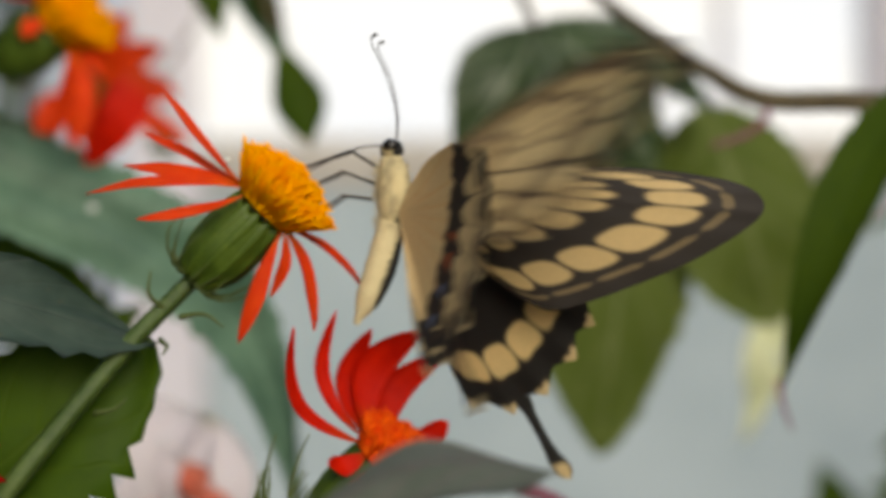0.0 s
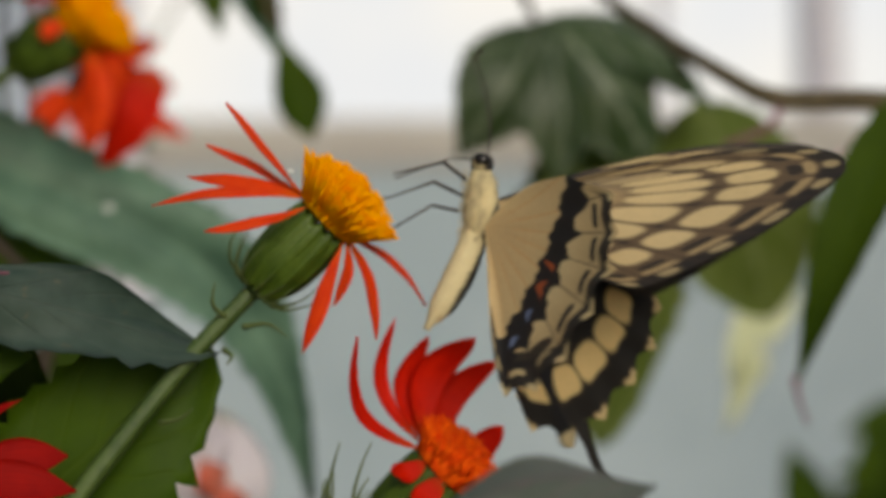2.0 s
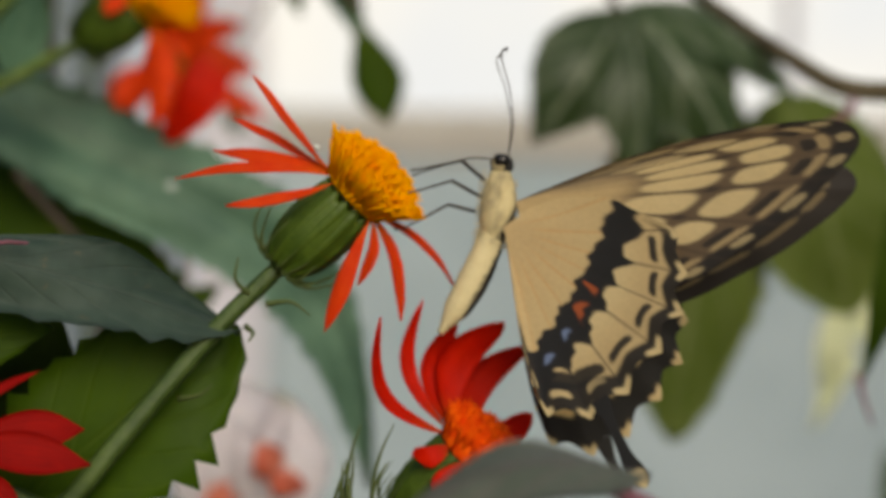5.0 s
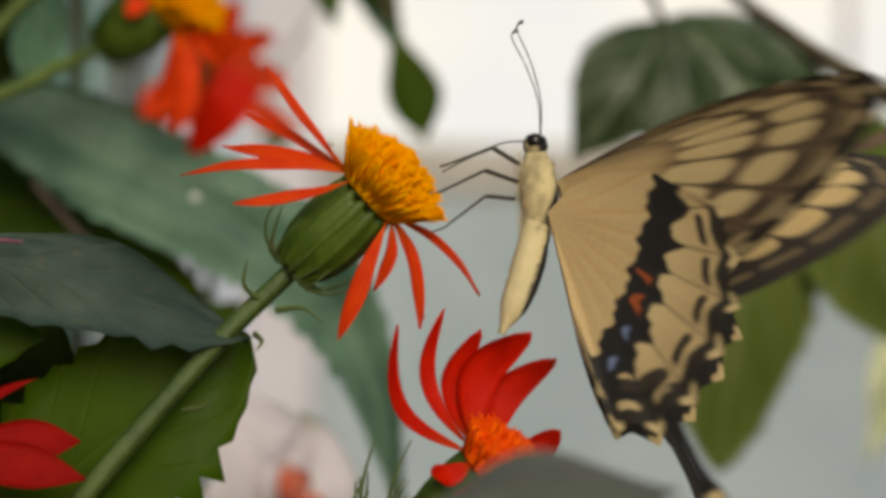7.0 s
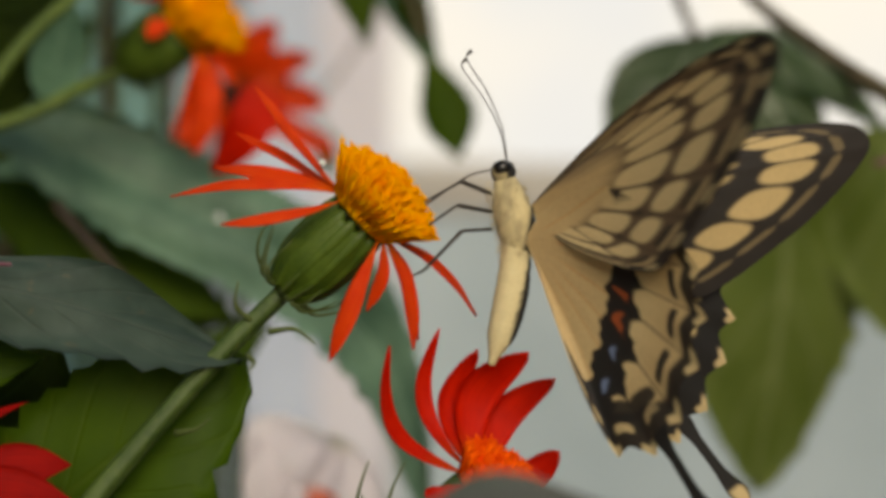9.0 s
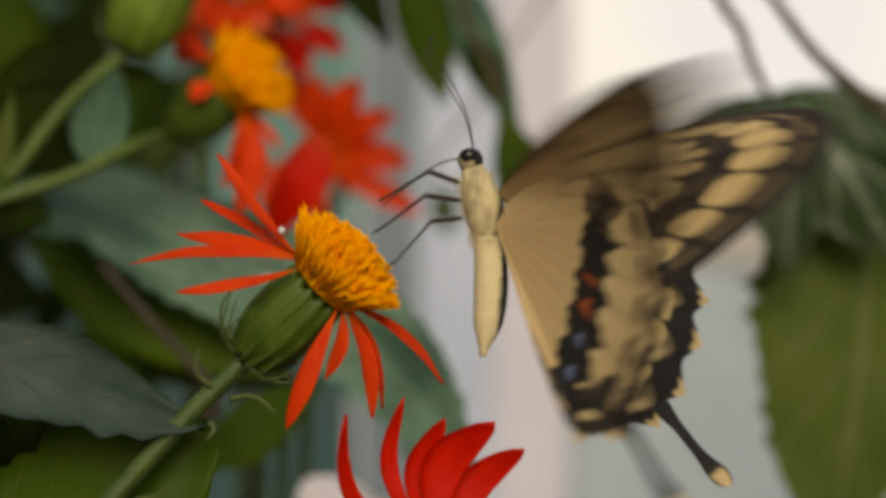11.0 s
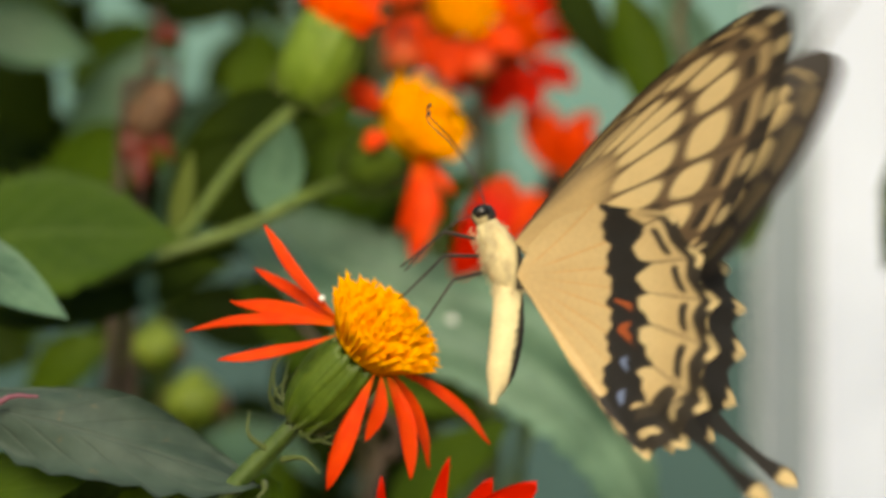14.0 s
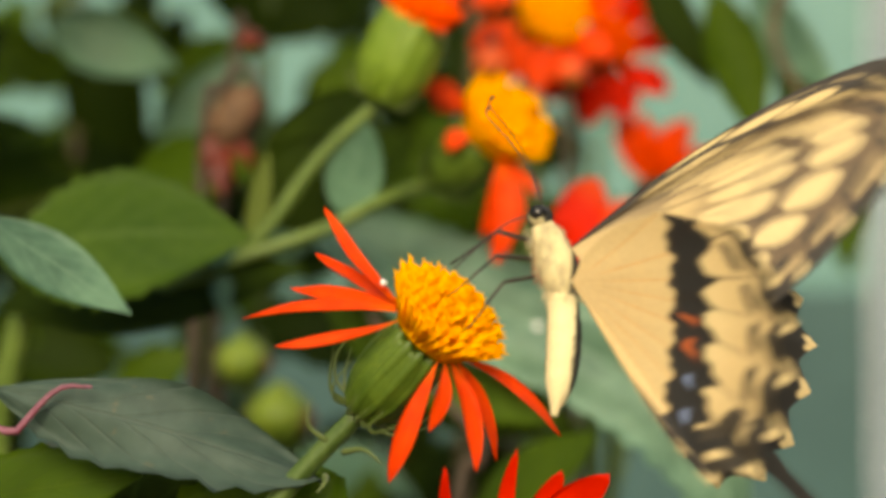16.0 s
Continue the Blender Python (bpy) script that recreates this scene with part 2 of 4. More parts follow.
GREEN_LEAF = leafy("green_leaf", (0.037, 0.078, 0.002), (0.060, 0.114, 0.004), (0.15, 0.20, 0.03), 0.5, 0.42, 6.0, 0.13)
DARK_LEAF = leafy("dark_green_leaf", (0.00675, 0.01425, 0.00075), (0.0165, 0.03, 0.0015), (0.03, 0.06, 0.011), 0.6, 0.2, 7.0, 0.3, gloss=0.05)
FRESH_LEAF = leafy("fresh_green_leaf", (0.029, 0.068, 0.006), (0.070, 0.126, 0.013), (0.13, 0.20, 0.05), 0.55, 0.3, 7.0, 0.35)
MID_LEAF = leafy("mid_green_leaf", (0.028, 0.059, 0.002), (0.060, 0.103, 0.005), (0.08, 0.14, 0.03), 0.55, 0.28, 7.0, 0.3, gloss=0.08)
OLIVE_LEAF = leafy("olive_leaf", (0.095, 0.140, 0.018), (0.175, 0.225, 0.050), (0.34, 0.38, 0.16), 0.55, 0.55, 5.0, 0.6)
PINK = plain("pink_bud", (0.62, 0.24, 0.32), (0.75, 0.42, 0.50), 200, 0.5, share=0.3)
PALE_LEAF = leafy("pale_leaf", (0.78, 0.82, 0.52), (0.88, 0.90, 0.70), (0.62, 0.66, 0.42), 0.6, 0.45, 5.0, 0.3)
# Pale veins, with the leaf's sheen streaks put into their colour too.
SHINY_LEAF = leafy("shiny_leaf", (0.022, 0.045, 0.012), (0.045, 0.075, 0.024), (0.30, 0.34, 0.24), 0.42, 0.2, 3.0, 0.8, gloss=0.3)
FRUIT = plain("green_fruit", (0.11, 0.17, 0.015), (0.19, 0.25, 0.035), 120, 0.45)
BUD_DARK = plain("dark_red_bud", (0.060, 0.008, 0.004), (0.13, 0.018, 0.008), 150, 0.5)
STRIP = plain("grey_paint", (0.52, 0.505, 0.55), (0.60, 0.585, 0.63), 3, 0.6, 0.2, 0.002)
DARK_DISC = plain("dark_disc", (0.012, 0.008, 0.005), (0.03, 0.018, 0.01), 300, 0.8)
SPECK = plain("pale_speck", (0.55, 0.6, 0.55), (0.7, 0.72, 0.68), 300, 0.6)
BUD_RED = plain("red_bud", (0.60, 0.04, 0.01), (0.70, 0.12, 0.03), 150, 0.5)
TAN_DRY = plain("dry_cup", (0.055, 0.028, 0.013), (0.13, 0.070, 0.035), 220, 0.7)
SOIL = plain("soil", (0.045, 0.032, 0.022), (0.10, 0.075, 0.05), 9, 0.95, 0.8, 0.01)
TEAL = plain("teal_paint", (0.075, 0.175, 0.158), (0.100, 0.215, 0.195), 3, 0.55, 0.2, 0.002)
POST_SHADE = plain("post_shade_tone", (0.130, 0.165, 0.188), (0.165, 0.205, 0.228), 3, 0.6, 0.2, 0.002)
TEAL_DEEP = plain("darker_teal", (0.015, 0.052, 0.051), (0.024, 0.070, 0.067), 3, 0.55, 0.2, 0.002)
WHITE_PAINT = plain("white_paint", (0.39, 0.445, 0.54), (0.45, 0.51, 0.61), 3, 0.5, 0.2, 0.002)
BEIGE = plain("beige_paint", (0.37, 0.345, 0.305), (0.44, 0.415, 0.37), 3, 0.6, 0.2, 0.002)
PANEL = plain("pale_blue_panel", (0.29, 0.36, 0.39), (0.37, 0.44, 0.47), 2, 0.5, 0.2, 0.002)
WING = pigmented("wing_scales", 0.7, 0.18, 1500.0)
FUR = pigmented("body_fur", 0.85, 0.0, 1800.0)
HAIR = plain("pale_hair", (0.42, 0.34, 0.19), (0.62, 0.53, 0.33), 800, 0.8)
EYE = plain("dark_eye", (0.008, 0.007, 0.006), (0.015, 0.012, 0.01), 400, 0.15)
LEG = plain("dark_leg", (0.018, 0.014, 0.011), (0.05, 0.04, 0.03), 500, 0.5)
m_, t_, b_, o_ = nodes_of("bright_sky")
em = add(t_, "ShaderNodeEmission", Strength=0.66)
t_.links.new(mix_colour(t_, band(t_, noise_of(t_, 1.6, 2.0), 0.35, 0.65), (0.99, 0.98, 0.96), (0.86, 0.90, 0.97)), em.inputs[0])
t_.links.new(em.outputs[0], o_.inputs[0])
SKY_GLOW = m_

# ---- the large structure ----
def box(name, x0, x1, y0, y1, z0, z1, material, label, category, soft=0.004):
    bm = bmesh.new()
    bmesh.ops.create_cube(bm, size=1.0)
    bmesh.ops.scale(bm, vec=(x1 - x0, y1 - y0, z1 - z0), verts=bm.verts)
    bmesh.ops.translate(bm, vec=((x0 + x1) / 2, (y0 + y1) / 2, (z0 + z1) / 2), verts=bm.verts)
    bmesh.ops.bevel(bm, geom=bm.edges[:], offset=soft, segments=2, affect="EDGES")
    return tagged(part(name, bm, material, smooth=False), label, category, kind="structure")


def ground_sheet():
    bm = bmesh.new()
    bmesh.ops.create_grid(bm, x_segments=60, y_segments=60, size=40.0)
    for v in bm.verts:
        if v.co.length < 12:
            v.co.z = 0.012 * noise.noise(v.co * 1.3)
    tagged(part("ground", bm, SOIL), "dark brown soil of the planting bed", "ground", kind="structure")


ground_sheet()
box("wall_teal", -2.6, 0.086, 3.0, 3.12, -0.02, 3.2, TEAL, "teal painted wall behind the plants", "wall")
# Added sheet in darker teal, for the wall's gradual darkening towards the bottom.
box("wall_teal_lower", -2.6, 0.084, 2.984, 2.997, -0.02, 1.30, TEAL_DEEP, "darker teal sheet added over the lower wall", "wall")
# Darker strip: the shade on the post's left side is put into its colour.
box("post_edge", 0.090, 0.170, 2.95, 3.10, -0.02, 3.2, POST_SHADE, "shaded edge of the white post, coloured blue-grey", "post", 0.012)
box("post_white", 0.174, 0.285, 2.93, 3.10, -0.02, 3.2, WHITE_PAINT, "white painted post beside the window", "post", 0.012)
box("wall_strip", 0.289, 0.400, 3.0, 3.12, -0.02, 3.2, STRIP, "grey painted strip of wall beside the window", "wall")
box("wall_panel", 0.404, 2.6, 3.0, 3.12, -0.02, 1.285, PANEL, "pale blue-grey panel below the window", "wall")
box("window_sill", 0.404, 2.6, 2.985, 3.14, 1.289, 1.362, BEIGE, "beige window sill below a bright window", "sill", 0.01)
box("window_head", 0.404, 2.6, 3.0, 3.12, 2.9, 3.2, WHITE_PAINT, "white painted window head", "wall")
box("window_post", 1.47, 1.53, 3.02, 3.09, 1.366, 2.896, STRIP, "grey window post", "window")
box("window_mullion", 1.22, 1.236, 3.04, 3.07, 1.366, 2.896, STRIP, "thin grey window mullion", "window")
box("wall_east", 2.604, 2.72, -2.6, 3.12, -0.02, 3.2, WHITE_PAINT, "plain white side wall", "wall")
box("wall_west", -2.72, -2.604, -2.6, 3.12, -0.02, 3.2, TEAL, "plain teal side wall", "wall")
box("wall_south", -2.6, 2.6, -2.72, -2.604, -0.02, 0.95, WHITE_PAINT, "plain low white wall", "wall")
bm = bmesh.new()
for x, z in ((-1, 0.5), (6, 0.5), (6, 6), (-1, 6)):
    bm.verts.new((x, 4.2, z))
bm.faces.new(bm.verts)
tagged(part("backdrop", bm, SKY_GLOW, smooth=False), "bright overcast daylight outside the window", "sky", kind="structure")


# ---- flowers ----
def daisy(flower, centre, axis, tips, ring=6.6, florets=190, height=5.4, cup=16.0, petal=RED, disc=FLORET, width=3.4, bracts=15, stem_line=None, seed=1, ribs=13, bowl=6.6, lift=0.03, face=0.45, blunt=1.0, green=CALYX, stalk=STEM, drop=0.0, flare=0.45, thick=0.00135):
    """A daisy-like head: rays to the given tips, a dome of tube florets, a ribbed green cup with thread-like bracts, and its stem."""
    rnd = random.Random(seed)
    o = flower.matrix_basis.translation
    c, a = Vector(centre) - o, Vector(axis).normalized()
    s = a.orthogonal().normalized()
    b = a.cross(s)
    mm = 0.001
    for k, tip in enumerate(tips):
        tip, w, *arc = (tip, width) if isinstance(tip, Vector) else tip
        out = tip - o - c
        flat = (out - a * out.dot(a)).normalized()
        root = c + flat * ring * mm * 0.86 + a * 0.4 * mm
        part("petal", blade(bmesh.new(), root, tip - o, w * mm, a * (1 - face) + Vector((0.1, -1, 0.25)) * face, bend=lift * out.length, fold=0.05 + 0.08 * rnd.random(), curl=0.05 * out.length * rnd.uniform(-1, 1), full=rnd.uniform(0.5, 0.62), blunt=blunt, thick=0.00035, n=16, m=3, wave=0.0002, arc=(arc[0] if arc else rnd.uniform(-0.8, 0.8)) * mm, seed=seed + k), petal, flower)
    fine = math.sqrt(190 / florets) * 1.12
    dome = [c + a * height * mm * 0.95 * k / 8 for k in range(9)]
    bm = tube(bmesh.new(), dome, [ring * mm * (0.96 + (0.2 + 0.5 * (flare - 0.45)) * k / 8) * math.sqrt(max(1 - (k / 8.6) ** 3, 0.02)) for k in range(9)], 28)
    for k in range(florets):
        r = math.sqrt((k + 0.5) / florets)
        w = k * 2.39996
        flat = s * math.cos(w) + b * math.sin(w)
        root = c + flat * ring * mm * r * 0.93 + a * (1.4 * (1 - r * r)) * mm
        way = (a + flat * flare * r * r + s * rnd.uniform(-0.1, 0.1) + b * rnd.uniform(-0.1, 0.1)).normalized()
        h = height * mm * rnd.uniform(0.86, 1.30) * (1.0 - 0.05 * r)
        line = [root, root + way * h * 0.6, root + way * h * 0.88, root + way * h]
        tube(bm, line, [k_ * mm * fine for k_ in (0.30, 0.42, 0.66, 0.34)], 5)
        for q in range(3):
            e = (s * math.cos(w + q * 2.1) + b * math.sin(w + q * 2.1)) * 0.5 * fine * mm
            tube(bm, [line[2], line[2] + e + way * h * 0.12, line[2] + e * 1.7 + way * h * 0.16], [0.17 * mm, 0.17 * mm, 0.05 * mm], 4)
    tagged(part("flower_disc", bm, disc, flower, "dome of tiny tube florets"), kind="stuff")
    # ribbed cup below the rays, built of overlapping scales
    n = 16
    line = [c - a * (drop * mm + cup * mm * k / n) for k in range(n + 1)]
    prof = [0.90 + 0.10 * math.sin(math.pi * min(k / n * 1.25, 1.0)) for k in range(n + 1)]
    rad = [bowl * mm * prof[k] * (1.0 if k / n < 0.55 else max(math.sqrt(max(1 - ((k / n - 0.55) / 0.47) ** 2, 0.0)), 0.22)) for k in range(n + 1)]
    part("involucre", tube(bmesh.new(), [p + a * 0.3 * mm for p in line], [r * 0.95 for r in rad], 36), green, flower)
    for k in range(ribs):
        w = 2 * math.pi * (k + 0.15 * rnd.random()) / ribs
        flat = s * math.cos(w) + b * math.sin(w)
        rows = [p + flat * q * 0.80 for p, q in zip(line[:-1], rad[:-1])][::-1] + [line[0] + a * 1.4 * mm + flat * rad[0] * 0.9]
        part("bract_scale", tube(bmesh.new(), rows, [bowl * mm * 2.7 / ribs * (0.45 + 0.55 * math.sin(math.pi * min((i + 2) / len(rows), 1.0) * 0.55)) * (1 if i < len(rows) - 1 else 0.25) for i in range(len(rows))], 8), green, flower)
    for k in range(bracts):
        w = 2 * math.pi * (k + rnd.uniform(-0.4, 0.4)) / max(bracts, 1)
        flat = s * math.cos(w) + b * math.sin(w)
        root = line[-2] + flat * rad[-2] * 0.9
        q = rnd.uniform(0.7, 1.25)
        pts = [root, root + (flat * 2.6 + a * 0.2) * q * mm, root + (flat * 4.6 + a * 2.6) * q * mm, root + (flat * (5.0 + rnd.uniform(-1, 2)) + a * 6.5) * q * mm]
        part("bract", tube(bmesh.new(), spline(pts, 10), [0.38 * mm * (1 - 0.085 * i) for i in range(11)], 5), BARE, flower)
    if stem_line:
        pts = [line[-1] + o + a * mm * 0.6, *stem_line]
        stem("stem", pts, thick, thick * 1.4, stalk, flower, 40, 10, ribs=5)
    return flower


main = thing("daisy_flower", at(-20, 30, -1130), "orange-centred daisy with narrow recurved red rays", "flower", "red and orange daisies")
AX = Vector((0.69, -0.27, 0.69))
daisy(main, at(66.8, -0.6, 71.8), AX, [
    (at(51.7, 0.0, 90.2), 2.4, -1.8), (at(49.2, 4.6, 84.0), 2.5, -1.0), (at(45.9, 2.5, 79.4), 3.3, -0.6), (at(39.8, -1.5, 75.2), 2.1, 0.9), (at(46.7, -7.8, 70.3), 1.9, -1.2),
    (at(62.2, -4.7, 51.3), 3.0, 0.6), (at(67.6, -3.0, 58.4), 2.4), (at(74.3, -2.8, 53.1), 3.1, -0.9), (at(76.3, 4.0, 54.3), 2.3, -0.8), (at(85.1, 6.1, 58.2), 2.5, -1.0),
], stem_line=[at(44.5, 4, 49.2), at(25, 4, 25.8), at(2, 8, -6), at(-14, 22, -300), at(-20, 30, -1130)], seed=3, florets=640, blunt=0.8, ring=5.6, height=6.0, bowl=5.6, cup=14.6, drop=1.6, flare=0.8)
leaf(main, at(2.0, 0.0, 64.2), at(50.2, 5.0, 50.8), 14.0, (-0.2, -0.85, 0.5), GREY_LEAF, "grey-green toothed leaf with a purple midrib", bend=0.003, fold=-0.10, teeth=1, bite=0.15, edge=1, full=0.52, blunt=0.7, n=18, wave=0.0024, seed=4)
leaf(main, at(9.0, 16.0, 17.0), at(50.8, 12.0, 51.6), 27, (0.1, -0.95, 0.3), GREEN_LEAF, "bright green toothed leaf lit through", bend=0.003, fold=0.06, teeth=1, bite=0.16, full=0.55, blunt=0.6, n=24, m=5, wave=0.0016, seed=5)
# Near-black leaf added where only a shaded gap lies round the red daisy.
leaf(main, at(4.0, 32.0, 14.0), at(17.0, 30.0, 60.0), 32, (0.1, -0.95, 0.3), DARK_LEAF, "near-black leaf added for the shaded gap", bend=0.002, full=0.5, blunt=0.6, n=14, seed=91)
leaf(main, at(-10.0, 8.0, 47.0), at(22.0, 8.0, 51.5), 14, (0.1, -0.9, 0.4), GREEN_LEAF, "bright green leaf", teeth=1, bite=0.1, n=18, seed=6)
stem("stem_purple", [at(18.1, -3.0, 64.6), at(12.9, -3.2, 64.2), at(6.8, -3.0, 58.2), at(1.6, -3.0, 52.0), at(0, 8, -14)], 0.0002, 0.0009, STEM_PURPLE, main, 14)

for a, b, c in ((at(51.1, 3.0, 51.9), at(51.8, 0.0, 51.0), at(50.9, -1.0, 49.7)), (at(51.7, 3.0, 56.7), at(49.2, 1.0, 59.1), at(49.5, 0.0, 62.6)), (at(54.0, 2.0, 55.4), at(57.6, 0.0, 55.8), at(60.5, -1.0, 53.7)), (at(40.9, 3.0, 40.9), at(43.8, 1.0, 41.6), at(45.7, 0.0, 43.2))):
    stem("bract", [a, b, c], 0.0005, 0.0001, BARE, main, 10, 5)
# Opaque pale bead that stands for a dewdrop on the flower.
bead = bmesh.new()
bmesh.ops.create_icosphere(bead, subdivisions=2, radius=0.0005)
bmesh.ops.translate(bead, vec=at(61.0, -3.0, 79.3) - main.matrix_basis.translation, verts=bead.verts)
part("dew_speck", bead, SPECK, main, "pale speck")

low = thing("daisy_flower", at(10, 40, -1130), "red daisy with upright curved rays and red-orange centre", "flower", "red and orange daisies")
daisy(low, at(85.6, 1.0, 31.8), (0.64, -0.32, 0.70), [
    (at(71.2, -7.0, 53.8), 3.0, -3.8), (at(78.4, 5.0, 55.8), 2.8, -2.4), (at(84.6, 7.0, 52.8), 4.4, -2.2), (at(91.8, 3.5, 52.6), 6.2, -3.2), (at(96.4, 6.0, 48.6), 5.0, -2.4), (at(93.0, 9.0, 47.0), 4.2, -1.5),
    (at(75.8, -5, 33.0), 3.6), (at(79.0, -9.0, 26.6), 4.6), (at(97, 6, 38), 4.5),
], height=4.6, ring=6.2, bowl=6.2, disc=FLORET_RED, petal=DEEP_RED, lift=-0.16, face=0.65, stem_line=[at(60, 5, 12), at(45, 14, -20), at(20, 30, -300), at(10, 40, -1130)], seed=8, cup=16, blunt=0.6)
rnd = random.Random(12)
for k in range(8):
    x, y, z, h = rnd.uniform(64, 71), rnd.uniform(-5, 1), rnd.uniform(20, 24), rnd.uniform(8, 17)
    s = rnd.uniform(-1.5, 3.0)
    stem("bract", [at(x, y, z), at(x - 1.0 + 0.2 * s, y, z + 0.4 * h), at(x - 0.6 + 0.5 * s, y - 1, z + 0.75 * h), at(x + s, y - 1, z + h)], 0.00042, 0.0001, BARE, low, 10, 5)
leaf(low, at(86.8, -95.0, 39.4), at(55.0, -95.0, 32.8), 11, (0.1, -0.50, 0.85), LILAC_LEAF, "grey-green leaf with a pink midrib", bend=0.006, fold=-0.2, teeth=0, n=22, full=0.4, wave=0.001, seed=9)
stem("leaf_stalk", [at(72.6, -96.0, 39.2), at(80.5, -96.0, 38.4), at(89.2, -95.0, 34.4), at(99.0, -75, 22), at(105, -20, -30), at(60, 10, -200), at(10, 40, -1130)], 0.0006, 0.0014, STEM_PURPLE, low, 40)

side_red = thing("daisy_flower", at(-30, 10, -1130), "deep red daisy half hidden behind a leaf", "flower", "red and orange daisies")
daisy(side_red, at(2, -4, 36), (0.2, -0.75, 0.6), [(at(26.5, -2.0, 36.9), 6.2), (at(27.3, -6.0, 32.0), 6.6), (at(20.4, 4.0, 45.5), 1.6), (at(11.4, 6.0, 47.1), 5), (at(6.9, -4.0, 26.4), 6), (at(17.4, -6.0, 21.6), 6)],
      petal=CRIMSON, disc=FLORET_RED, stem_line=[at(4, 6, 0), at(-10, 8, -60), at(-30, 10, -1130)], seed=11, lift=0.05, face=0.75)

# a second plant, a hand's width behind
uf = thing("daisy_flower", at(-40, 170, -1130), "orange-centred daisy with drooping scarlet rays", "flower", "red and orange daisies")
daisy(uf, at(44.6, 170.0, 117.2), (0.72, -0.45, 0.53), [(at(29.6, 166.0, 127.8), 6.0, 1.0), (at(31.5, 172.0, 124.0), 4.5, -0.6), (at(36.4, 163.5, 113.6), 4.4, 0.8), (at(46.8, 164.0, 88.6), 6.0, -1.6), (at(52.4, 167.0, 97.6), 4.4, 1.0), (at(43.0, 169.0, 95.0), 4.2, -1.2), (at(56.0, 166.0, 104.0), 2.6, 0.8)],
      ring=7.4, bowl=7.4, cup=17, drop=1.5, height=8.0, flare=0.6, petal=RED, blunt=0.65, face=0.6, stem_line=[at(25.3, 160.0, 103.5), at(12.2, 152.0, 95.9), at(-3.2, 147.0, 90.2), at(-27.3, 146.0, 80.2), at(-55.6, 150.0, 70.7), at(-60, 160, -100), at(-40, 170, -1130)], seed=13, bracts=8, lift=0.08, green=CALYX, stalk=STEM_PALE)
leaf(uf, at(65.6, 190.0, 109.0), at(52.0, 194.0, 85.5), 11, (0.3, -0.9, 0.2), DEEP_RED, "dark red drooping ray", name="petal", bend=0.003, full=0.4, blunt=0.6, n=14, wave=0.001, seed=90)
uf3 = thing("daisy_flower", at(-36, 160, -1130), "closed green bud with pink-red rays above", "flower", "red and orange daisies")
daisy(uf3, at(32.0, 152.0, 139.2), (0.45, -0.1, 0.88), [(at(25.6, 150.0, 150.2), 5), (at(32.4, 150.0, 156.1), 5), (at(42.2, 150.0, 151.0), 5), (at(44.8, 146.0, 139.5), 5), (at(40.1, 142.0, 136.1), 4)],
      ring=6.6, bowl=8.4, cup=19, petal=RED, disc=FLORET_RED, stem_line=[at(11.4, 150.0, 110.5), at(-2.6, 147.0, 92.2), at(-21.7, 148.0, 82.3), at(-59.0, 152.0, 68.2), at(-62, 162, -100), at(-36, 160, -1130)], seed=15, bracts=9, green=CALYX_PALE, stalk=STEM_PALE)
leaf(uf, at(-4.5, 147.0, 90.0), at(-12.7, 132.0, 98.7), 11, (0.3, -0.9, 0.3), SAGE, "small pale leaf at the fork", seed=20, n=14)
leaf(uf, at(-2.6, 147.0, 91.2), at(0.8, 150.0, 113.1), 5, (0.5, -0.8, 0.1), OLIVE_LEAF, "narrow young leaf", seed=21, n=12)
leaf(uf, at(-8.8, 147.0, 87.6), at(-4.5, 140.0, 75.5), 6, (0.5, -0.8, 0.1), SAGE, "small drooping leaf", seed=22, n=12)
leaf(uf, at(-2.0, 195.0, 104.0), at(101.0, 193.0, 4.0), 27.5, (0.16, -0.97, 0.10), PALE_SAGE, "broad sage-green toothed leaf with a drooping tip", bend=0.006, fold=0.16, teeth=1, bite=0.10, full=0.36, blunt=0.8, n=46, m=6, wave=0.0045, arc=-0.0207, sway=0.006, seed=23)
leaf(uf, at(16.4, 156.0, 99.0), at(20.6, 152.0, 119.5), 12.5, (0.4, -0.85, 0.3), SAGE, "rounded sage-green leaf", blunt=0.6, n=18, seed=25)
leaf(uf, at(-47.6, 120.0, 90.0), at(5.5, 122.0, 92.8), 33, (0.1, -0.8, 0.5), FRESH_LEAF, "fresh green toothed leaf", teeth=1, bite=0.1, n=24, seed=26, bend=0.004)
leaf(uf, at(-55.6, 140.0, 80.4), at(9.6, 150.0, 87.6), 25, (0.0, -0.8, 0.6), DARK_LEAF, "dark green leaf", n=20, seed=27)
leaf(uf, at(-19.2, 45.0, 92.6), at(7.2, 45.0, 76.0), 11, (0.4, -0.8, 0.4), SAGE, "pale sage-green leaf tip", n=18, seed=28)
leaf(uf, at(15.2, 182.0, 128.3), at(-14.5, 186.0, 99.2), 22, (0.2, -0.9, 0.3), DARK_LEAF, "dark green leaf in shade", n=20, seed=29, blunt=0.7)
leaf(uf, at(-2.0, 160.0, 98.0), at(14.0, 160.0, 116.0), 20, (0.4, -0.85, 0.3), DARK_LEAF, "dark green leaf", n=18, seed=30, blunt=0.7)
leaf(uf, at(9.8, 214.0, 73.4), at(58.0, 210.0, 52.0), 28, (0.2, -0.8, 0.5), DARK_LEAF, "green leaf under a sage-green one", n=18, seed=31)
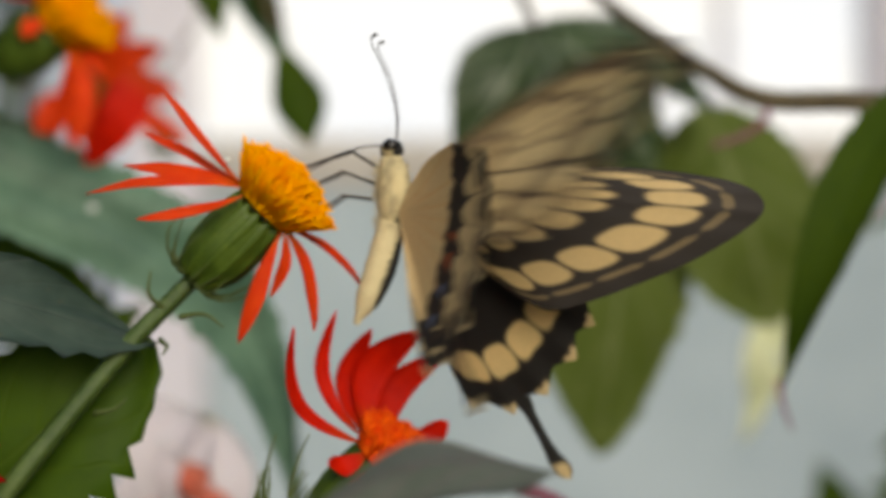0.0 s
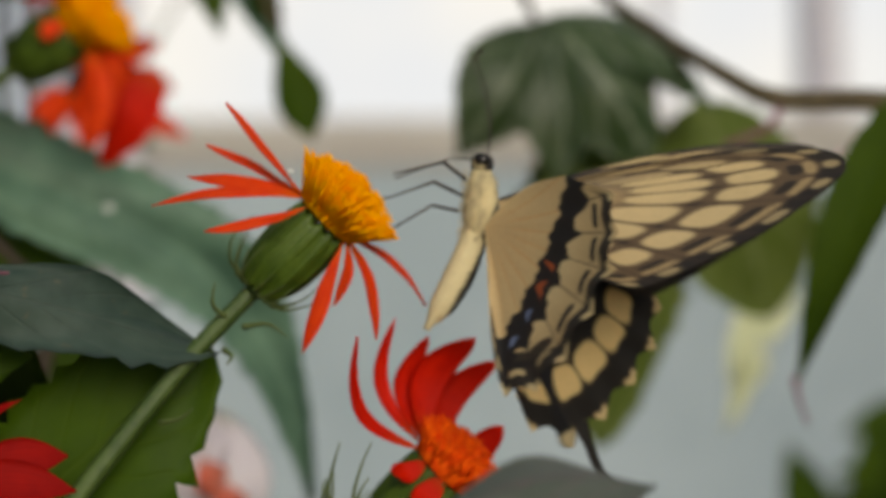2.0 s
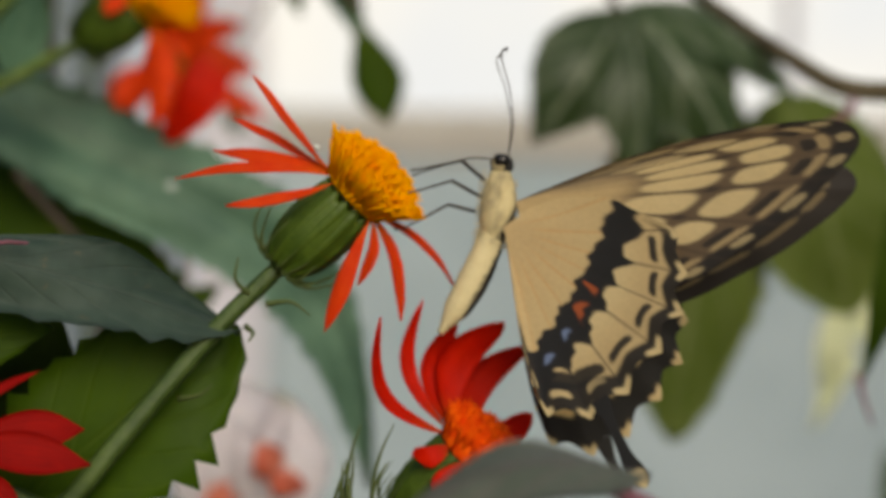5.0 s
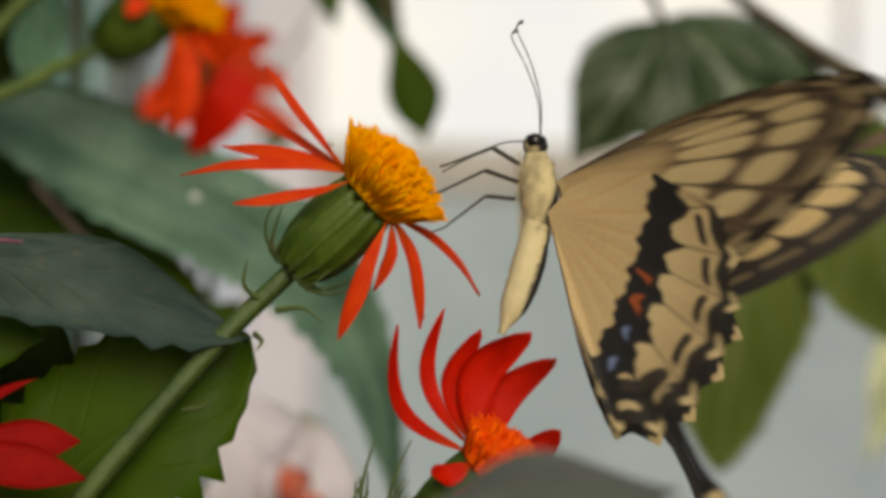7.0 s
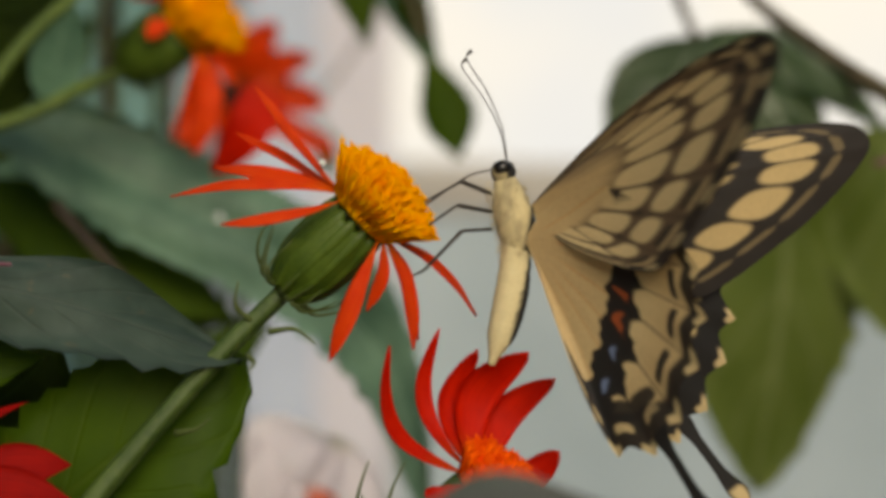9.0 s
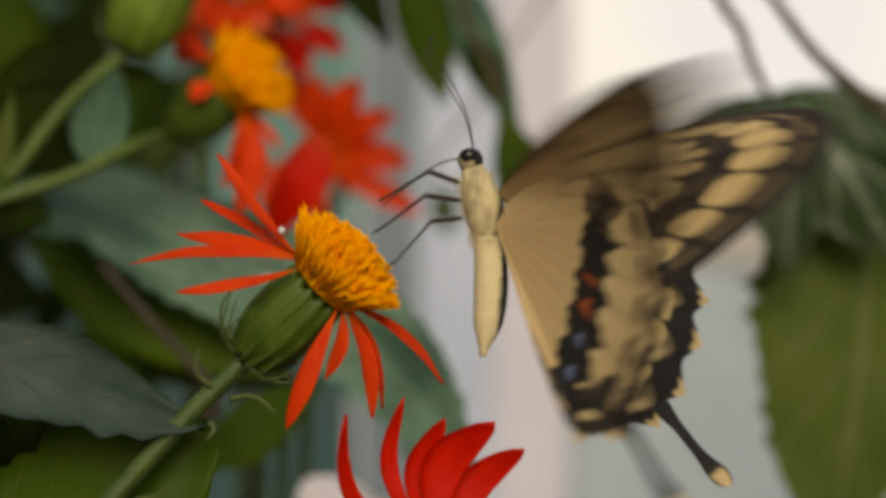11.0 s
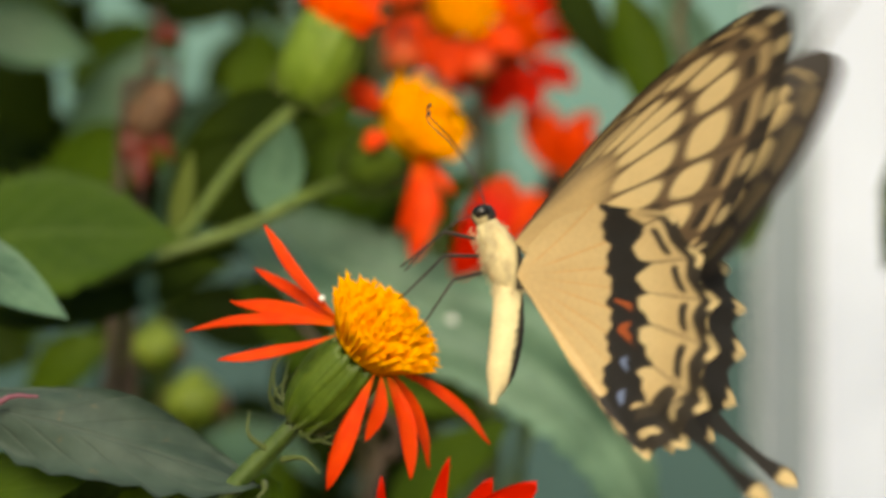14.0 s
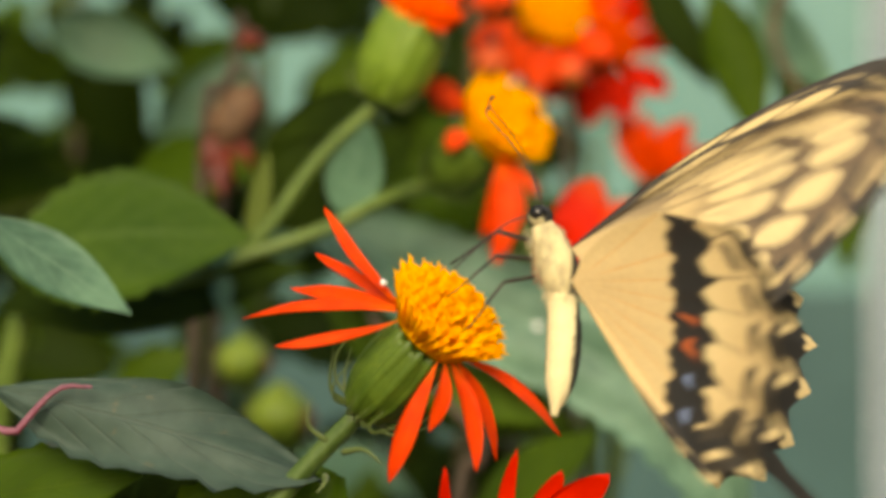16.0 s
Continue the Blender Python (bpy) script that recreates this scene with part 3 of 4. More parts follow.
leaf(uf, at(-3.1, 208.0, 84.2), at(58.0, 204.0, 53.0), 25, (0.2, -0.9, 0.3), MID_LEAF, "mid-green leaf", n=20, seed=32, teeth=1, bite=0.06)
stem("stem", [at(17.2, 173.0, 78.5), at(28.2, 172.0, 66.3), at(38.7, 172.0, 55.2), at(42.0, 174.0, 46.4), at(30, 176, 0), at(-20, 172, -400), at(-40, 170, -1130)], 0.0009, 0.0018, STALK_DARK, uf, 30, 6)

spot = bmesh.new()
bmesh.ops.create_icosphere(spot, subdivisions=2, radius=0.0009)
bmesh.ops.scale(spot, vec=(1.2, 0.4, 1.0), verts=spot.verts)
bmesh.ops.translate(spot, vec=at(52.9, 183.5, 76.0) - uf.matrix_basis.translation, verts=spot.verts)
part("leaf_spot", spot, SPECK, uf, "pale droppings on a leaf")

# red daisies further back
far1 = thing("daisy_flower", at(20, 330, -1130), "deep red daisy with a dark centre", "flower", "red and orange daisies")
C2 = at(62.5, 334.0, 114.6)
daisy(far1, C2, (-0.55, -0.75, 0.2), [(at(73.0, 326.0, 136.0), 11), (at(83.8, 324.0, 126.0), 9.5), (at(88.0, 326.0, 112.4), 10), (at(91.8, 328.0, 98.0), 7), (at(80.0, 332.0, 104.0), 8), (at(54.0, 330.0, 140.0), 9), (at(61.0, 326.0, 138.5), 8), (at(45.0, 326.0, 99.5), 11), (at(46.0, 328.0, 96.0), 10), (at(62.0, 330.0, 94.0), 7)],
      ring=3.2, petal=RED, disc=DARK_DISC, florets=60, height=3.5, stem_line=[C2 + Vector((-0.01, 0.03, -0.06)), at(20, 335, -200), at(20, 330, -1130)], seed=17, bracts=5, lift=0.1, blunt=0.7)
far2 = thing("daisy_flower", at(30, 310, -1130), "orange-centred daisy with scarlet rays, out of focus", "flower", "red and orange daisies")
C3 = at(38.0, 292.0, 161.8)
daisy(far2, C3, (0.5, -0.75, 0.3), [(C3 + Vector((0.022 * math.cos(w), -0.003, 0.022 * math.sin(w))), 10.0) for w in (0.2, 0.9, 2.2, 2.9, 3.6, 4.1, 4.6, 5.1, 5.7)],
      ring=8.5, height=6, stem_line=[C3 + Vector((-0.01, 0.03, -0.06)), at(30, 315, -200), at(30, 310, -1130)], seed=18, bracts=5)
far3 = thing("daisy_flower", at(42, 340, -1130), "dark red daisy, out of focus", "flower", "red and orange daisies")
C4 = at(50.0, 320.0, 157.3)
daisy(far3, C4, (0.6, -0.6, 0.3), [(C4 + Vector((0.024 * math.cos(w), -0.002, 0.024 * math.sin(w))), 10.0) for w in (0.1, 0.7, 1.4, 2.1, 3.9, 4.5, 5.0, 5.6)],
      petal=DEEP_RED, disc=FLORET_RED, stem_line=[C4 + Vector((-0.01, 0.03, -0.07)), at(42, 345, -200), at(42, 340, -1130)], seed=19, bracts=5)


def round_bud(place, r, material, stalk, label, category="bud"):
    """A round bud or fruit with a small crown of sepals, on its stalk to the ground."""
    ob = thing("flower_bud" if category == "bud" else "green_fruit", Vector((stalk[-1].x, stalk[-1].y, 0)), label, category)
    o = ob.location
    n = 10
    line = [place - o + Vector((0, 0, r * (1 - 2 * k / n))) for k in range(n + 1)]
    part("body", tube(bmesh.new(), line, [max(r * math.sin(math.pi * (k + 0.15) / (n + 0.3)), r * 0.08) for k in range(n + 1)], 16, 5, 0.03), material, ob)
    for k in range(5):
        w = k * 1.2566
        d = Vector((math.cos(w), math.sin(w), 0))
        part("sepal", blade(bmesh.new(), place - o + Vector((0, 0, -r * 0.97)), place - o + d * r * 0.95 + Vector((0, 0, -r * 0.25)), r * 0.6, d + Vector((0, 0, -0.8)), bend=r * 0.25, n=8, m=2), CALYX, ob)
    if category == "fruit":
        crown = [place - o + Vector((r * q, -0.15 * r, -0.15 * r * q)) for q in (0.82, 0.95, 1.06, 1.12)]
        part("crown", tube(bmesh.new(), crown, [r * q for q in (0.42, 0.36, 0.22, 0.08)], 10, 5, 0.15), TAN_DRY, ob, "dry brown tip")
    stem("stalk", [place + Vector((0, 0, -r * 0.95)), *stalk], 0.0008, 0.0016, STALK_DARK, ob, 24, 6)
    return ob


round_bud(at(-24.2, 249.0, 54.3), 0.0088, FRUIT, [at(-38.5, 262.0, 37.1), at(-40, 262, -200), at(-44, 262, -1130)], "round green seed head, out of focus", "fruit")
round_bud(at(-37.8, 262.0, 68.2), 0.0075, FRUIT, [at(-46.5, 268.0, 48.8), at(-46, 268, -200), at(-50, 268, -1130)], "round green seed head, out of focus", "fruit")
round_bud(at(25.6, 276.0, 146.7), 0.0052, BUD_RED, [at(25.9, 285.0, 128.0), at(34, 296, -200), at(36, 300, -1130)], "round orange-red flower bud")
round_bud(at(45.3, 290.0, 145.7), 0.0042, BUD_RED, [at(42.9, 296.0, 128.7), at(48, 300, -200), at(50, 304, -1130)], "round orange-red flower bud")

# a spent daisy in the shade: a tan cup with dark red shrunken rays
spent = thing("withered_flower", at(-46, 218, -1130), "withered daisy with a tan cup and dark red shrunken rays", "flower", "red and orange daisies")
o = spent.matrix_basis.translation
line = spline([at(-20.5, 214.0, 133.6) - o, at(-24.0, 214.0, 129.8) - o, at(-27.5, 214.0, 124.0) - o, at(-28.6, 214.0, 120.0) - o], 12)
part("cup", tube(bmesh.new(), line, [0.0012 + 0.0042 * math.sin(math.pi * (0.12 + 0.70 * k / 12)) for k in range(13)], 14, 7, 0.12), TAN_DRY, spent, "dry tan cup")
for k, (tip, w) in enumerate(((at(-24.6, 212.0, 109.0), 6.0), (at(-31.4, 211.0, 113.4), 6.0), (at(-27.6, 209.0, 107.0), 6.4), (at(-33.6, 214.0, 120.2), 3.6), (at(-21.5, 214.0, 114.0), 3.6), (at(-19.0, 213.0, 131.0), 3.0))):
    leaf(spent, at(-27.9 + 0.5 * (k % 3), 214.0, 123.5), tip, w, (0.2 * (k - 2), -0.9, 0.2), BUD_DARK, name="petal", bend=0.002, fold=0.3, n=10, m=2, wave=0.0012, full=0.6, blunt=0.7, seed=150 + k)
stem("stem", [at(-20.0, 214.0, 134.2), at(-22.5, 216.0, 139.0), at(-30.0, 217.0, 134.0), at(-36, 218, 100), at(-44, 218, -200), at(-46, 218, -1130)], 0.0008, 0.0018, STALK_DARK, spent, 30, 6)
round_bud(at(-26.6, 230.0, 147.5), 0.0036, BUD_DARK, [at(-33.0, 232.0, 125.8), at(-48, 232, -200), at(-52, 232, -1130)], "small red flower bud in shade")

# white flower behind, with red stains
wf = thing("white_flower", at(40, 230, -1130), "white flower with red-stained petals, out of focus", "flower")
CW = at(80.0, 208.0, 26.0)
for k, (tip, w) in enumerate(((at(63.0, 199.0, 13.0), 21), (at(66.0, 196.0, 3.0), 23), (at(80.0, 194.0, -4.0), 23), (at(78.0, 206.0, -8.0), 16))):
    leaf(wf, CW, tip, w, (0.3 * (k - 2), -0.9, 0.3), WHITE_PETAL, name="petal", bend=0.008, fold=0.05, full=0.62, blunt=0.5, n=16, wave=0.0015, seed=40 + k)
for k, (a, b, w) in enumerate(((at(73.6, 188.0, 17.1), at(77.7, 190.0, 6.6), 9), (at(81.0, 190.0, 10.5), at(80.3, 191.0, 2.0), 9), (at(62.4, 196.0, 5.3), at(69.0, 196.0, -2.5), 13))):
    leaf(wf, a, b, w, (0.1, -0.9, 0.2), STAIN, "red stained throat", name="throat", bend=0.002, full=0.55, n=12, wave=0.001, seed=130 + k)
for k, (a, b, w) in enumerate(((at(69.7, 204.0, 12.3), at(57.9, 200.0, -1.7), 15), (at(71.7, 204.0, 9.4), at(66.6, 200.0, -9.1), 16), (at(81.2, 204.0, 2.0), at(78.9, 200.0, -11.2), 15))):
    leaf(wf, a, b, w, (0.1, -0.9, 0.3), WHITE_PETAL, name="petal", bend=0.005, full=0.6, blunt=0.55, n=12, wave=0.0015, seed=140 + k)
stem("stem", [CW + Vector((0, 0.004, -0.002)), at(60, 232, -60), at(44, 230, -300), at(40, 230, -1130)], 0.0016, 0.0024, STEM, wf, 30)

leaf(wf, at(36.2, 195.0, 32.8), at(65.7, 195.0, 53.1), 15, (0.1, -0.8, 0.5), MID_LEAF, "green leaf", n=14, seed=46)
for k in range(3):
    stem("stem", [at(52 + 5 * k, 232 + 9 * k, 62 + 5 * k), at(50 + 5 * k, 234 + 9 * k, 10), at(46 + 3 * k, 236 + 6 * k, -300), at(40 + 2 * k, 230 + 2 * k, -1130)], 0.0009, 0.0022, STEM, wf, 24, 6)

# hanging leaves, the twig and the drooping foliage before the window
twig = thing("leafy_branch", at(520, 170, -1130), "thin brown branch with large drooping leaves", "branch")
FORK = at(204.9, 147.0, 98.9)
stem("branch", [at(168.9, 222.0, 151.4), at(180.0, 212.0, 132.8), at(187.7, 185.0, 118.1), at(195.4, 160.0, 106.0), FORK, at(234.1, 150.0, 98.4), at(300, 160, 92), at(450, 170, 20), at(510, 170, -400), at(520, 170, -1130)], 0.0012, 0.0035, TWIG, twig, 60)
stem("twig", [FORK, at(203.4, 146.0, 93.9), at(197.2, 144.0, 90.3), at(189.4, 142.0, 88.1)], 0.0010, 0.0006, STEM_PURPLE, twig, 12, 6)
stem("branch", [at(175.9, 245.0, 124.7), at(168.7, 240.0, 138.7), at(163.9, 236.0, 166.7), at(215, 220, 260), at(330, 190, 230), at(450, 170, 20)], 0.0010, 0.0022, TWIG, twig, 40)
leaf(twig, at(176.4, 245.0, 125.3), at(151.6, 240.0, 88.8), 27, (0.35, -0.75, 0.5), SHINY_LEAF, "shiny dark green drooping leaf", bend=0.008, fold=-0.2, n=20, seed=50, teeth=1, bite=0.05)
leaf(twig, at(177.5, 246.0, 126.5), at(179.4, 236.0, 79.5), 26, (0.2, -0.9, 0.3), SHINY_LEAF, "shiny dark green drooping leaf", bend=0.006, fold=-0.2, n=20, seed=51, teeth=1, bite=0.05)
leaf(twig, at(179.8, 248.0, 127.5), at(207.4, 240.0, 84.0), 30, (-0.2, -0.85, 0.4), SHINY_LEAF, "shiny dark green drooping leaf", bend=0.008, fold=-0.2, n=20, seed=52, teeth=1, bite=0.05)
leaf(twig, at(182.0, 250.0, 128.0), at(228.0, 246.0, 101.3), 22, (-0.2, -0.6, 0.75), SHINY_LEAF, "shiny dark green drooping leaf", bend=0.008, fold=-0.15, n=20, seed=53, teeth=1, bite=0.05)
leaf(twig, at(206.3, 264.0, 110.2), at(195.0, 258.0, 8.2), 54, (0.25, -0.9, 0.25), OLIVE_LEAF, "large light olive-green drooping leaf", bend=0.006, fold=-0.1, n=26, seed=54, full=0.4, blunt=0.7, teeth=1, bite=0.10, wave=0.003)
leaf(twig, at(230.0, 264.0, 105.5), at(246.7, 256.0, 42.6), 46, (-0.15, -0.95, 0.2), OLIVE_LEAF, "large light olive-green drooping leaf", bend=0.008, fold=-0.1, n=26, seed=55, full=0.45, blunt=0.6, teeth=1, bite=0.08, wave=0.003)
stem("twig", [at(187.7, 185.0, 118.1), at(212.1, 230.0, 112.5), at(224.1, 262.0, 105.4)], 0.0010, 0.0008, TWIG, twig, 10, 6)
leaf(twig, at(232.0, 125.0, 103.7), at(195.0, 118.0, 34.9), 15, (-0.6, -0.75, 0.2), MID_LEAF, "long green drooping leaf", bend=0.008, fold=0.1, n=26, seed=56, curl=0.004, full=0.4, teeth=1, bite=0.06)
stem("leaf_tip", [at(195.3, 118.0, 36.1), at(196.6, 118.0, 30.5), at(199.1, 119.0, 25.0)], 0.0007, 0.0003, STEM_PURPLE, twig, 8, 5)
stem("twig", [at(232.0, 125.0, 103.7), at(248.4, 140.0, 108.9), at(300, 160, 92)], 0.0009, 0.0012, TWIG, twig, 10, 6)

hang = thing("hanging_sprig", at(540, 290, -1130), "thin sprig of dark green hanging leaves", "branch")
TOP = at(101.6, 280.0, 162.4)
stem("sprig_stem", [at(110.4, 278.0, 126.0), at(107.8, 279.0, 134.2), TOP, at(148.3, 284.0, 206.0), at(330, 288, 190), at(500, 290, 60), at(540, 290, -500), at(540, 290, -1130)], 0.0008, 0.003, TWIG, hang, 60, 6)
leaf(hang, at(108.6, 278.0, 130.0), at(119.6, 277.0, 94.6), 15.5, (0.1, -0.95, 0.2), MID_LEAF, "dark green pointed leaf", full=0.66, blunt=1.15, n=18, seed=60, fold=0.15)
leaf(hang, at(102.0, 279.0, 143.5), at(111.8, 279.0, 124.2), 11, (0.3, -0.9, 0.2), DARK_LEAF, "dark green narrow leaf", n=14, seed=61)
leaf(hang, at(83.2, 284.0, 166.9), at(95.9, 286.0, 124.6), 16, (0.2, -0.9, 0.2), MID_LEAF, "green hanging leaf", n=18, seed=62, fold=0.2)
leaf(hang, at(92.7, 305.0, 173.5), at(118.5, 307.0, 117.3), 18, (0.4, -0.85, 0.2), SAGE, "sage-green hanging leaf", n=18, seed=63)
leaf(hang, at(62.9, 300.0, 177.0), at(82.0, 302.0, 141.5), 13, (0.2, -0.9, 0.2), DARK_LEAF, "dark green hanging leaf", n=18, seed=64)
leaf(hang, at(108.4, 600.0, 123.2), at(111.4, 600.0, 101.7), 12, (0.2, -0.9, 0.2), MID_LEAF, "small green leaf", n=12, seed=65)
stem("twig", [at(108.4, 600.0, 123.2), at(113.5, 600.0, 144.7), at(220, 600, 260), at(420, 500, 200), at(540, 290, -300)], 0.0007, 0.0012, TWIG, hang, 30, 5)
for a, b in ((at(83.2, 284.0, 166.9), 0), (at(92.7, 305.0, 173.5), 1), (at(62.9, 300.0, 177.0), 2)):
    stem("twig", [a, a + Vector((0.004, 0, 0.012)), TOP + Vector((0.01 * b, 0, 0.02))], 0.0007, 0.0008, TWIG, hang, 8, 5)

bloom = thing("faded_bloom", at(560, 395, -1130), "pale yellow-green withered bloom hanging", "flower")
for k, (a, b, w) in enumerate(((at(302.2, 392.0, 49.1), at(286.2, 390.0, 16.4), 13), (at(306.0, 394.0, 56.0), at(301.0, 388.0, 26.0), 14), (at(298.1, 390.0, 41.4), at(285.5, 392.0, -3.3), 9), (at(296.1, 388.0, 31.8), at(290.5, 391.0, 8.3), 9))):
    leaf(bloom, a, b, w, (0.1 * k - 0.1, -0.9, 0.2), PALE_LEAF, name="petal", bend=0.003, fold=0.2, n=14, wave=0.0015, seed=70 + k)
stem("stem", [at(302.2, 392.0, 48.1), at(307.1, 393.0, 58.8), at(320.3, 394.0, 68.3), at(420, 395, 60), at(550, 395, -200), at(560, 395, -1130)], 0.0010, 0.002, STEM, bloom, 40, 6)

bead = bmesh.new()
bmesh.ops.create_icosphere(bead, subdivisions=2, radius=0.0075)
bmesh.ops.scale(bead, vec=(0.85, 0.85, 1.25), verts=bead.verts)
for v in bead.verts:
    v.co *= 1 + 0.12 * noise.noise(v.co * 200)
bmesh.ops.translate(bead, vec=at(333.0, 392.0, 84.5) - bloom.matrix_basis.translation, verts=bead.verts)
part("bud", bead, PINK, bloom, "pink closed bud")

# shrub at the back, leaf by leaf
shrub = thing("shrub", at(-90, 480, -1130), "dense dark green shrub in front of a teal wall", "shrub")
rnd = random.Random(77)
for k in range(300):
    y = rnd.uniform(250, 800)
    right, left = 72 - 0.062 * (y + 326), 132 - 0.44 * (y + 314)
    x = rnd.uniform(left - 40, right - 6)
    z = 66 + 0.03 * (y + 320) + rnd.uniform(-0.15, 0.15) * (y + 340)
    if rnd.random() < 0.25:
        z -= 20
    p = at(x, y, z - (90 if k in (79, 91, 130, 191) else 0))
    w = rnd.uniform(0, 6.28)
    size = rnd.uniform(0.028, 0.056)
    d = Vector((math.cos(w), rnd.uniform(-0.4, 0.4), math.sin(w) * 0.8 - 0.25)).normalized()
    if x + d.x * size * 1000 > right:
        d.x = -abs(d.x)
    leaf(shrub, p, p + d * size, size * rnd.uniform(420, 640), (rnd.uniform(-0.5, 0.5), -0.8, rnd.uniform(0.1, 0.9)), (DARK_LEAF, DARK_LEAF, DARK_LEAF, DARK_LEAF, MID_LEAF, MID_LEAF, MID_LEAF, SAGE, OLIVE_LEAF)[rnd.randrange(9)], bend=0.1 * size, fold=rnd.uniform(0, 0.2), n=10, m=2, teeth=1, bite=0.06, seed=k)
# Unseen leaves added above the view to cast shade on the shrub.
for k in range(150):
    y = rnd.uniform(100, 560)
    p = at(rnd.uniform(-280, 70), y, 105 + 0.16 * (y + 320) + rnd.uniform(0, 170))
    size = rnd.uniform(0.035, 0.06)
    w = rnd.uniform(0, 6.28)
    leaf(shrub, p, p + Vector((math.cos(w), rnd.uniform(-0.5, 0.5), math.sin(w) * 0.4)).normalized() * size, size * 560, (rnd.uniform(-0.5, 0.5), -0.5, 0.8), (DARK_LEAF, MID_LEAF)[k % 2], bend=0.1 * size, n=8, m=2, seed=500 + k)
for k in range(9):
    x, y = -170 + 24 * k, 300 + (k * 137) % 420
    stem("stem", [at(x, y, 330), at(x - 6, y, 100), at(x - 14, y + 8, -60), at(-90 + 0.3 * (x + 90), 480, -500), at(-90 + 3 * k, 480 + 4 * (k % 3), -1130)], 0.0011, 0.004, TWIG if k % 2 else STEM, shrub, 24, 6)

low_bush = thing("shrub", at(520, 640, -1130), "dark green foliage below the window, out of focus", "shrub")
rnd = random.Random(31)
for k in range(80):
    dx = rnd.uniform(-25, 130)
    p = at(452 + dx, 620 + rnd.uniform(-60, 120), -76 + 0.45 * dx + rnd.uniform(-90, 34))
    w = rnd.uniform(0, 6.28)
    size = rnd.uniform(0.03, 0.055)
    leaf(low_bush, p, p + Vector((math.cos(w), rnd.uniform(-0.4, 0.4), math.sin(w))) * size, size * 480, (rnd.uniform(-0.5, 0.5), -0.8, 0.5), MID_LEAF, n=10, m=2, seed=200 + k)
for k in range(3):
    stem("stem", [at(458 + 30 + 20 * k, 640, -80), at(458 + 45 + 20 * k, 640, -200), at(500 + 10 * k, 640, -600), at(510 + 10 * k, 640, -1130)], 0.001, 0.004, STEM, low_bush, 16, 6)


# ---- the butterfly ----
def smooth(a, b, x):
    t = min(max((x - a) / (b - a), 0.0), 1.0)
    return t * t * (3 - 2 * t)


def blend(a, b, f):
    return tuple(p + (q - p) * f for p, q in zip(a, b))


BEIGE_SCALE, CREAM, BLACK, UMBER = (0.53, 0.375, 0.175), (0.67, 0.51, 0.255), (0.010, 0.008, 0.006), (0.050, 0.032, 0.018)
TAN = (0.50, 0.35, 0.16)
YELLOW, RUST, BLUE, GREY_BROWN = (0.78, 0.58, 0.26), (0.30, 0.06, 0.015), (0.16, 0.21, 0.34), (0.17, 0.125, 0.078)
FORE = [(3, 4), (13, 13), (25, 22), (36, 28.2), (43, 30.8), (46.5, 29.5), (46, 25), (42, 16), (37, 8), (32, 1), (27, -3), (14, -3.5), (3, -2)]
HIND = [(3, 2.5), (9, 5), (18, 4.6), (28, -0.2), (30.6, -6), (31.8, -11.5), (31, -16.4), (29, -22.2), (26, -27.4), (22, -30.4), (16.4, -30.4), (13, -26.6), (9.8, -21.4), (6.6, -15.0), (2.4, -6)]


def oval(r, cell, at_, long, wide=0.85):
    return 1 - smooth(0.80, 1.04, (abs((r - at_) / long) ** 2.8 + abs(cell / wide) ** 2.8) ** 0.357)


def fore_under(q, r, c, gap, p):
    """Tan to cream cells with thin brown veins, a greyish leading edge with dark bars, a narrow dark margin."""
    cell = abs(2 * c - 1)
    costa = 1 - smooth(0.15, 0.30, q + 0.16 * (0.5 - r))
    col = blend(BEIGE_SCALE, (0.13, 0.085, 0.044), smooth(0.28, 0.44, r))
    col = blend(col, GREY_BROWN, 0.9 * costa * (1 - smooth(0.55, 0.75, r)))
    col = blend(col, GREY_BROWN, 0.5 * (1 - smooth(0.28, 0.48, q)) * smooth(0.08, 0.22, r) * (1 - smooth(0.38, 0.46, r)))
    wavy = 0.018 * math.sin(31 * q)
    for at_, wide, full in ((0.43, 0.030, 0.75), (0.645, 0.040, 0.95)):
        col = blend(col, UMBER, full * costa * (1 - smooth(0.5 * wide, wide, abs(r - at_ - wavy))))
    inner = smooth(0.20, 0.28, q)
    lean = 0.05 * q
    col = blend(col, CREAM, (0.35 + 0.60 * inner) * oval(r, cell, 0.520 - lean, 0.128, 0.97) * smooth(0.08, 0.16, q))
    col = blend(col, CREAM, (0.55 + 0.40 * inner) * oval(r, cell, 0.745 - 0.5 * lean, 0.080, 0.90) * smooth(0.06, 0.12, q))
    col = blend(col, BLACK, 0.75 * inner * smooth(0.62, 0.95, cell) * (1 - smooth(0.010, 0.034, abs(r - 0.650 + lean))))
    col = blend(col, BLACK, 0.85 * inner * oval(r, cell, 0.858, 0.026, 0.70))
    col = blend(col, blend(TAN, CREAM, 0.3), 0.6 * inner * oval(r, cell, 0.903, 0.020, 0.85))
    col = blend(col, BLACK, 0.93 * smooth(0.920, 0.945, r + 0.02 * cell * cell))
    col = blend(col, CREAM, 0.55 * oval(r, cell, 0.960, 0.022, 0.45))
    if q < 0.04:
        col = UMBER
    return blend(col, UMBER, (1 - smooth(0.12, 0.30, gap)) * smooth(0.26, 0.42, r) * 0.5)


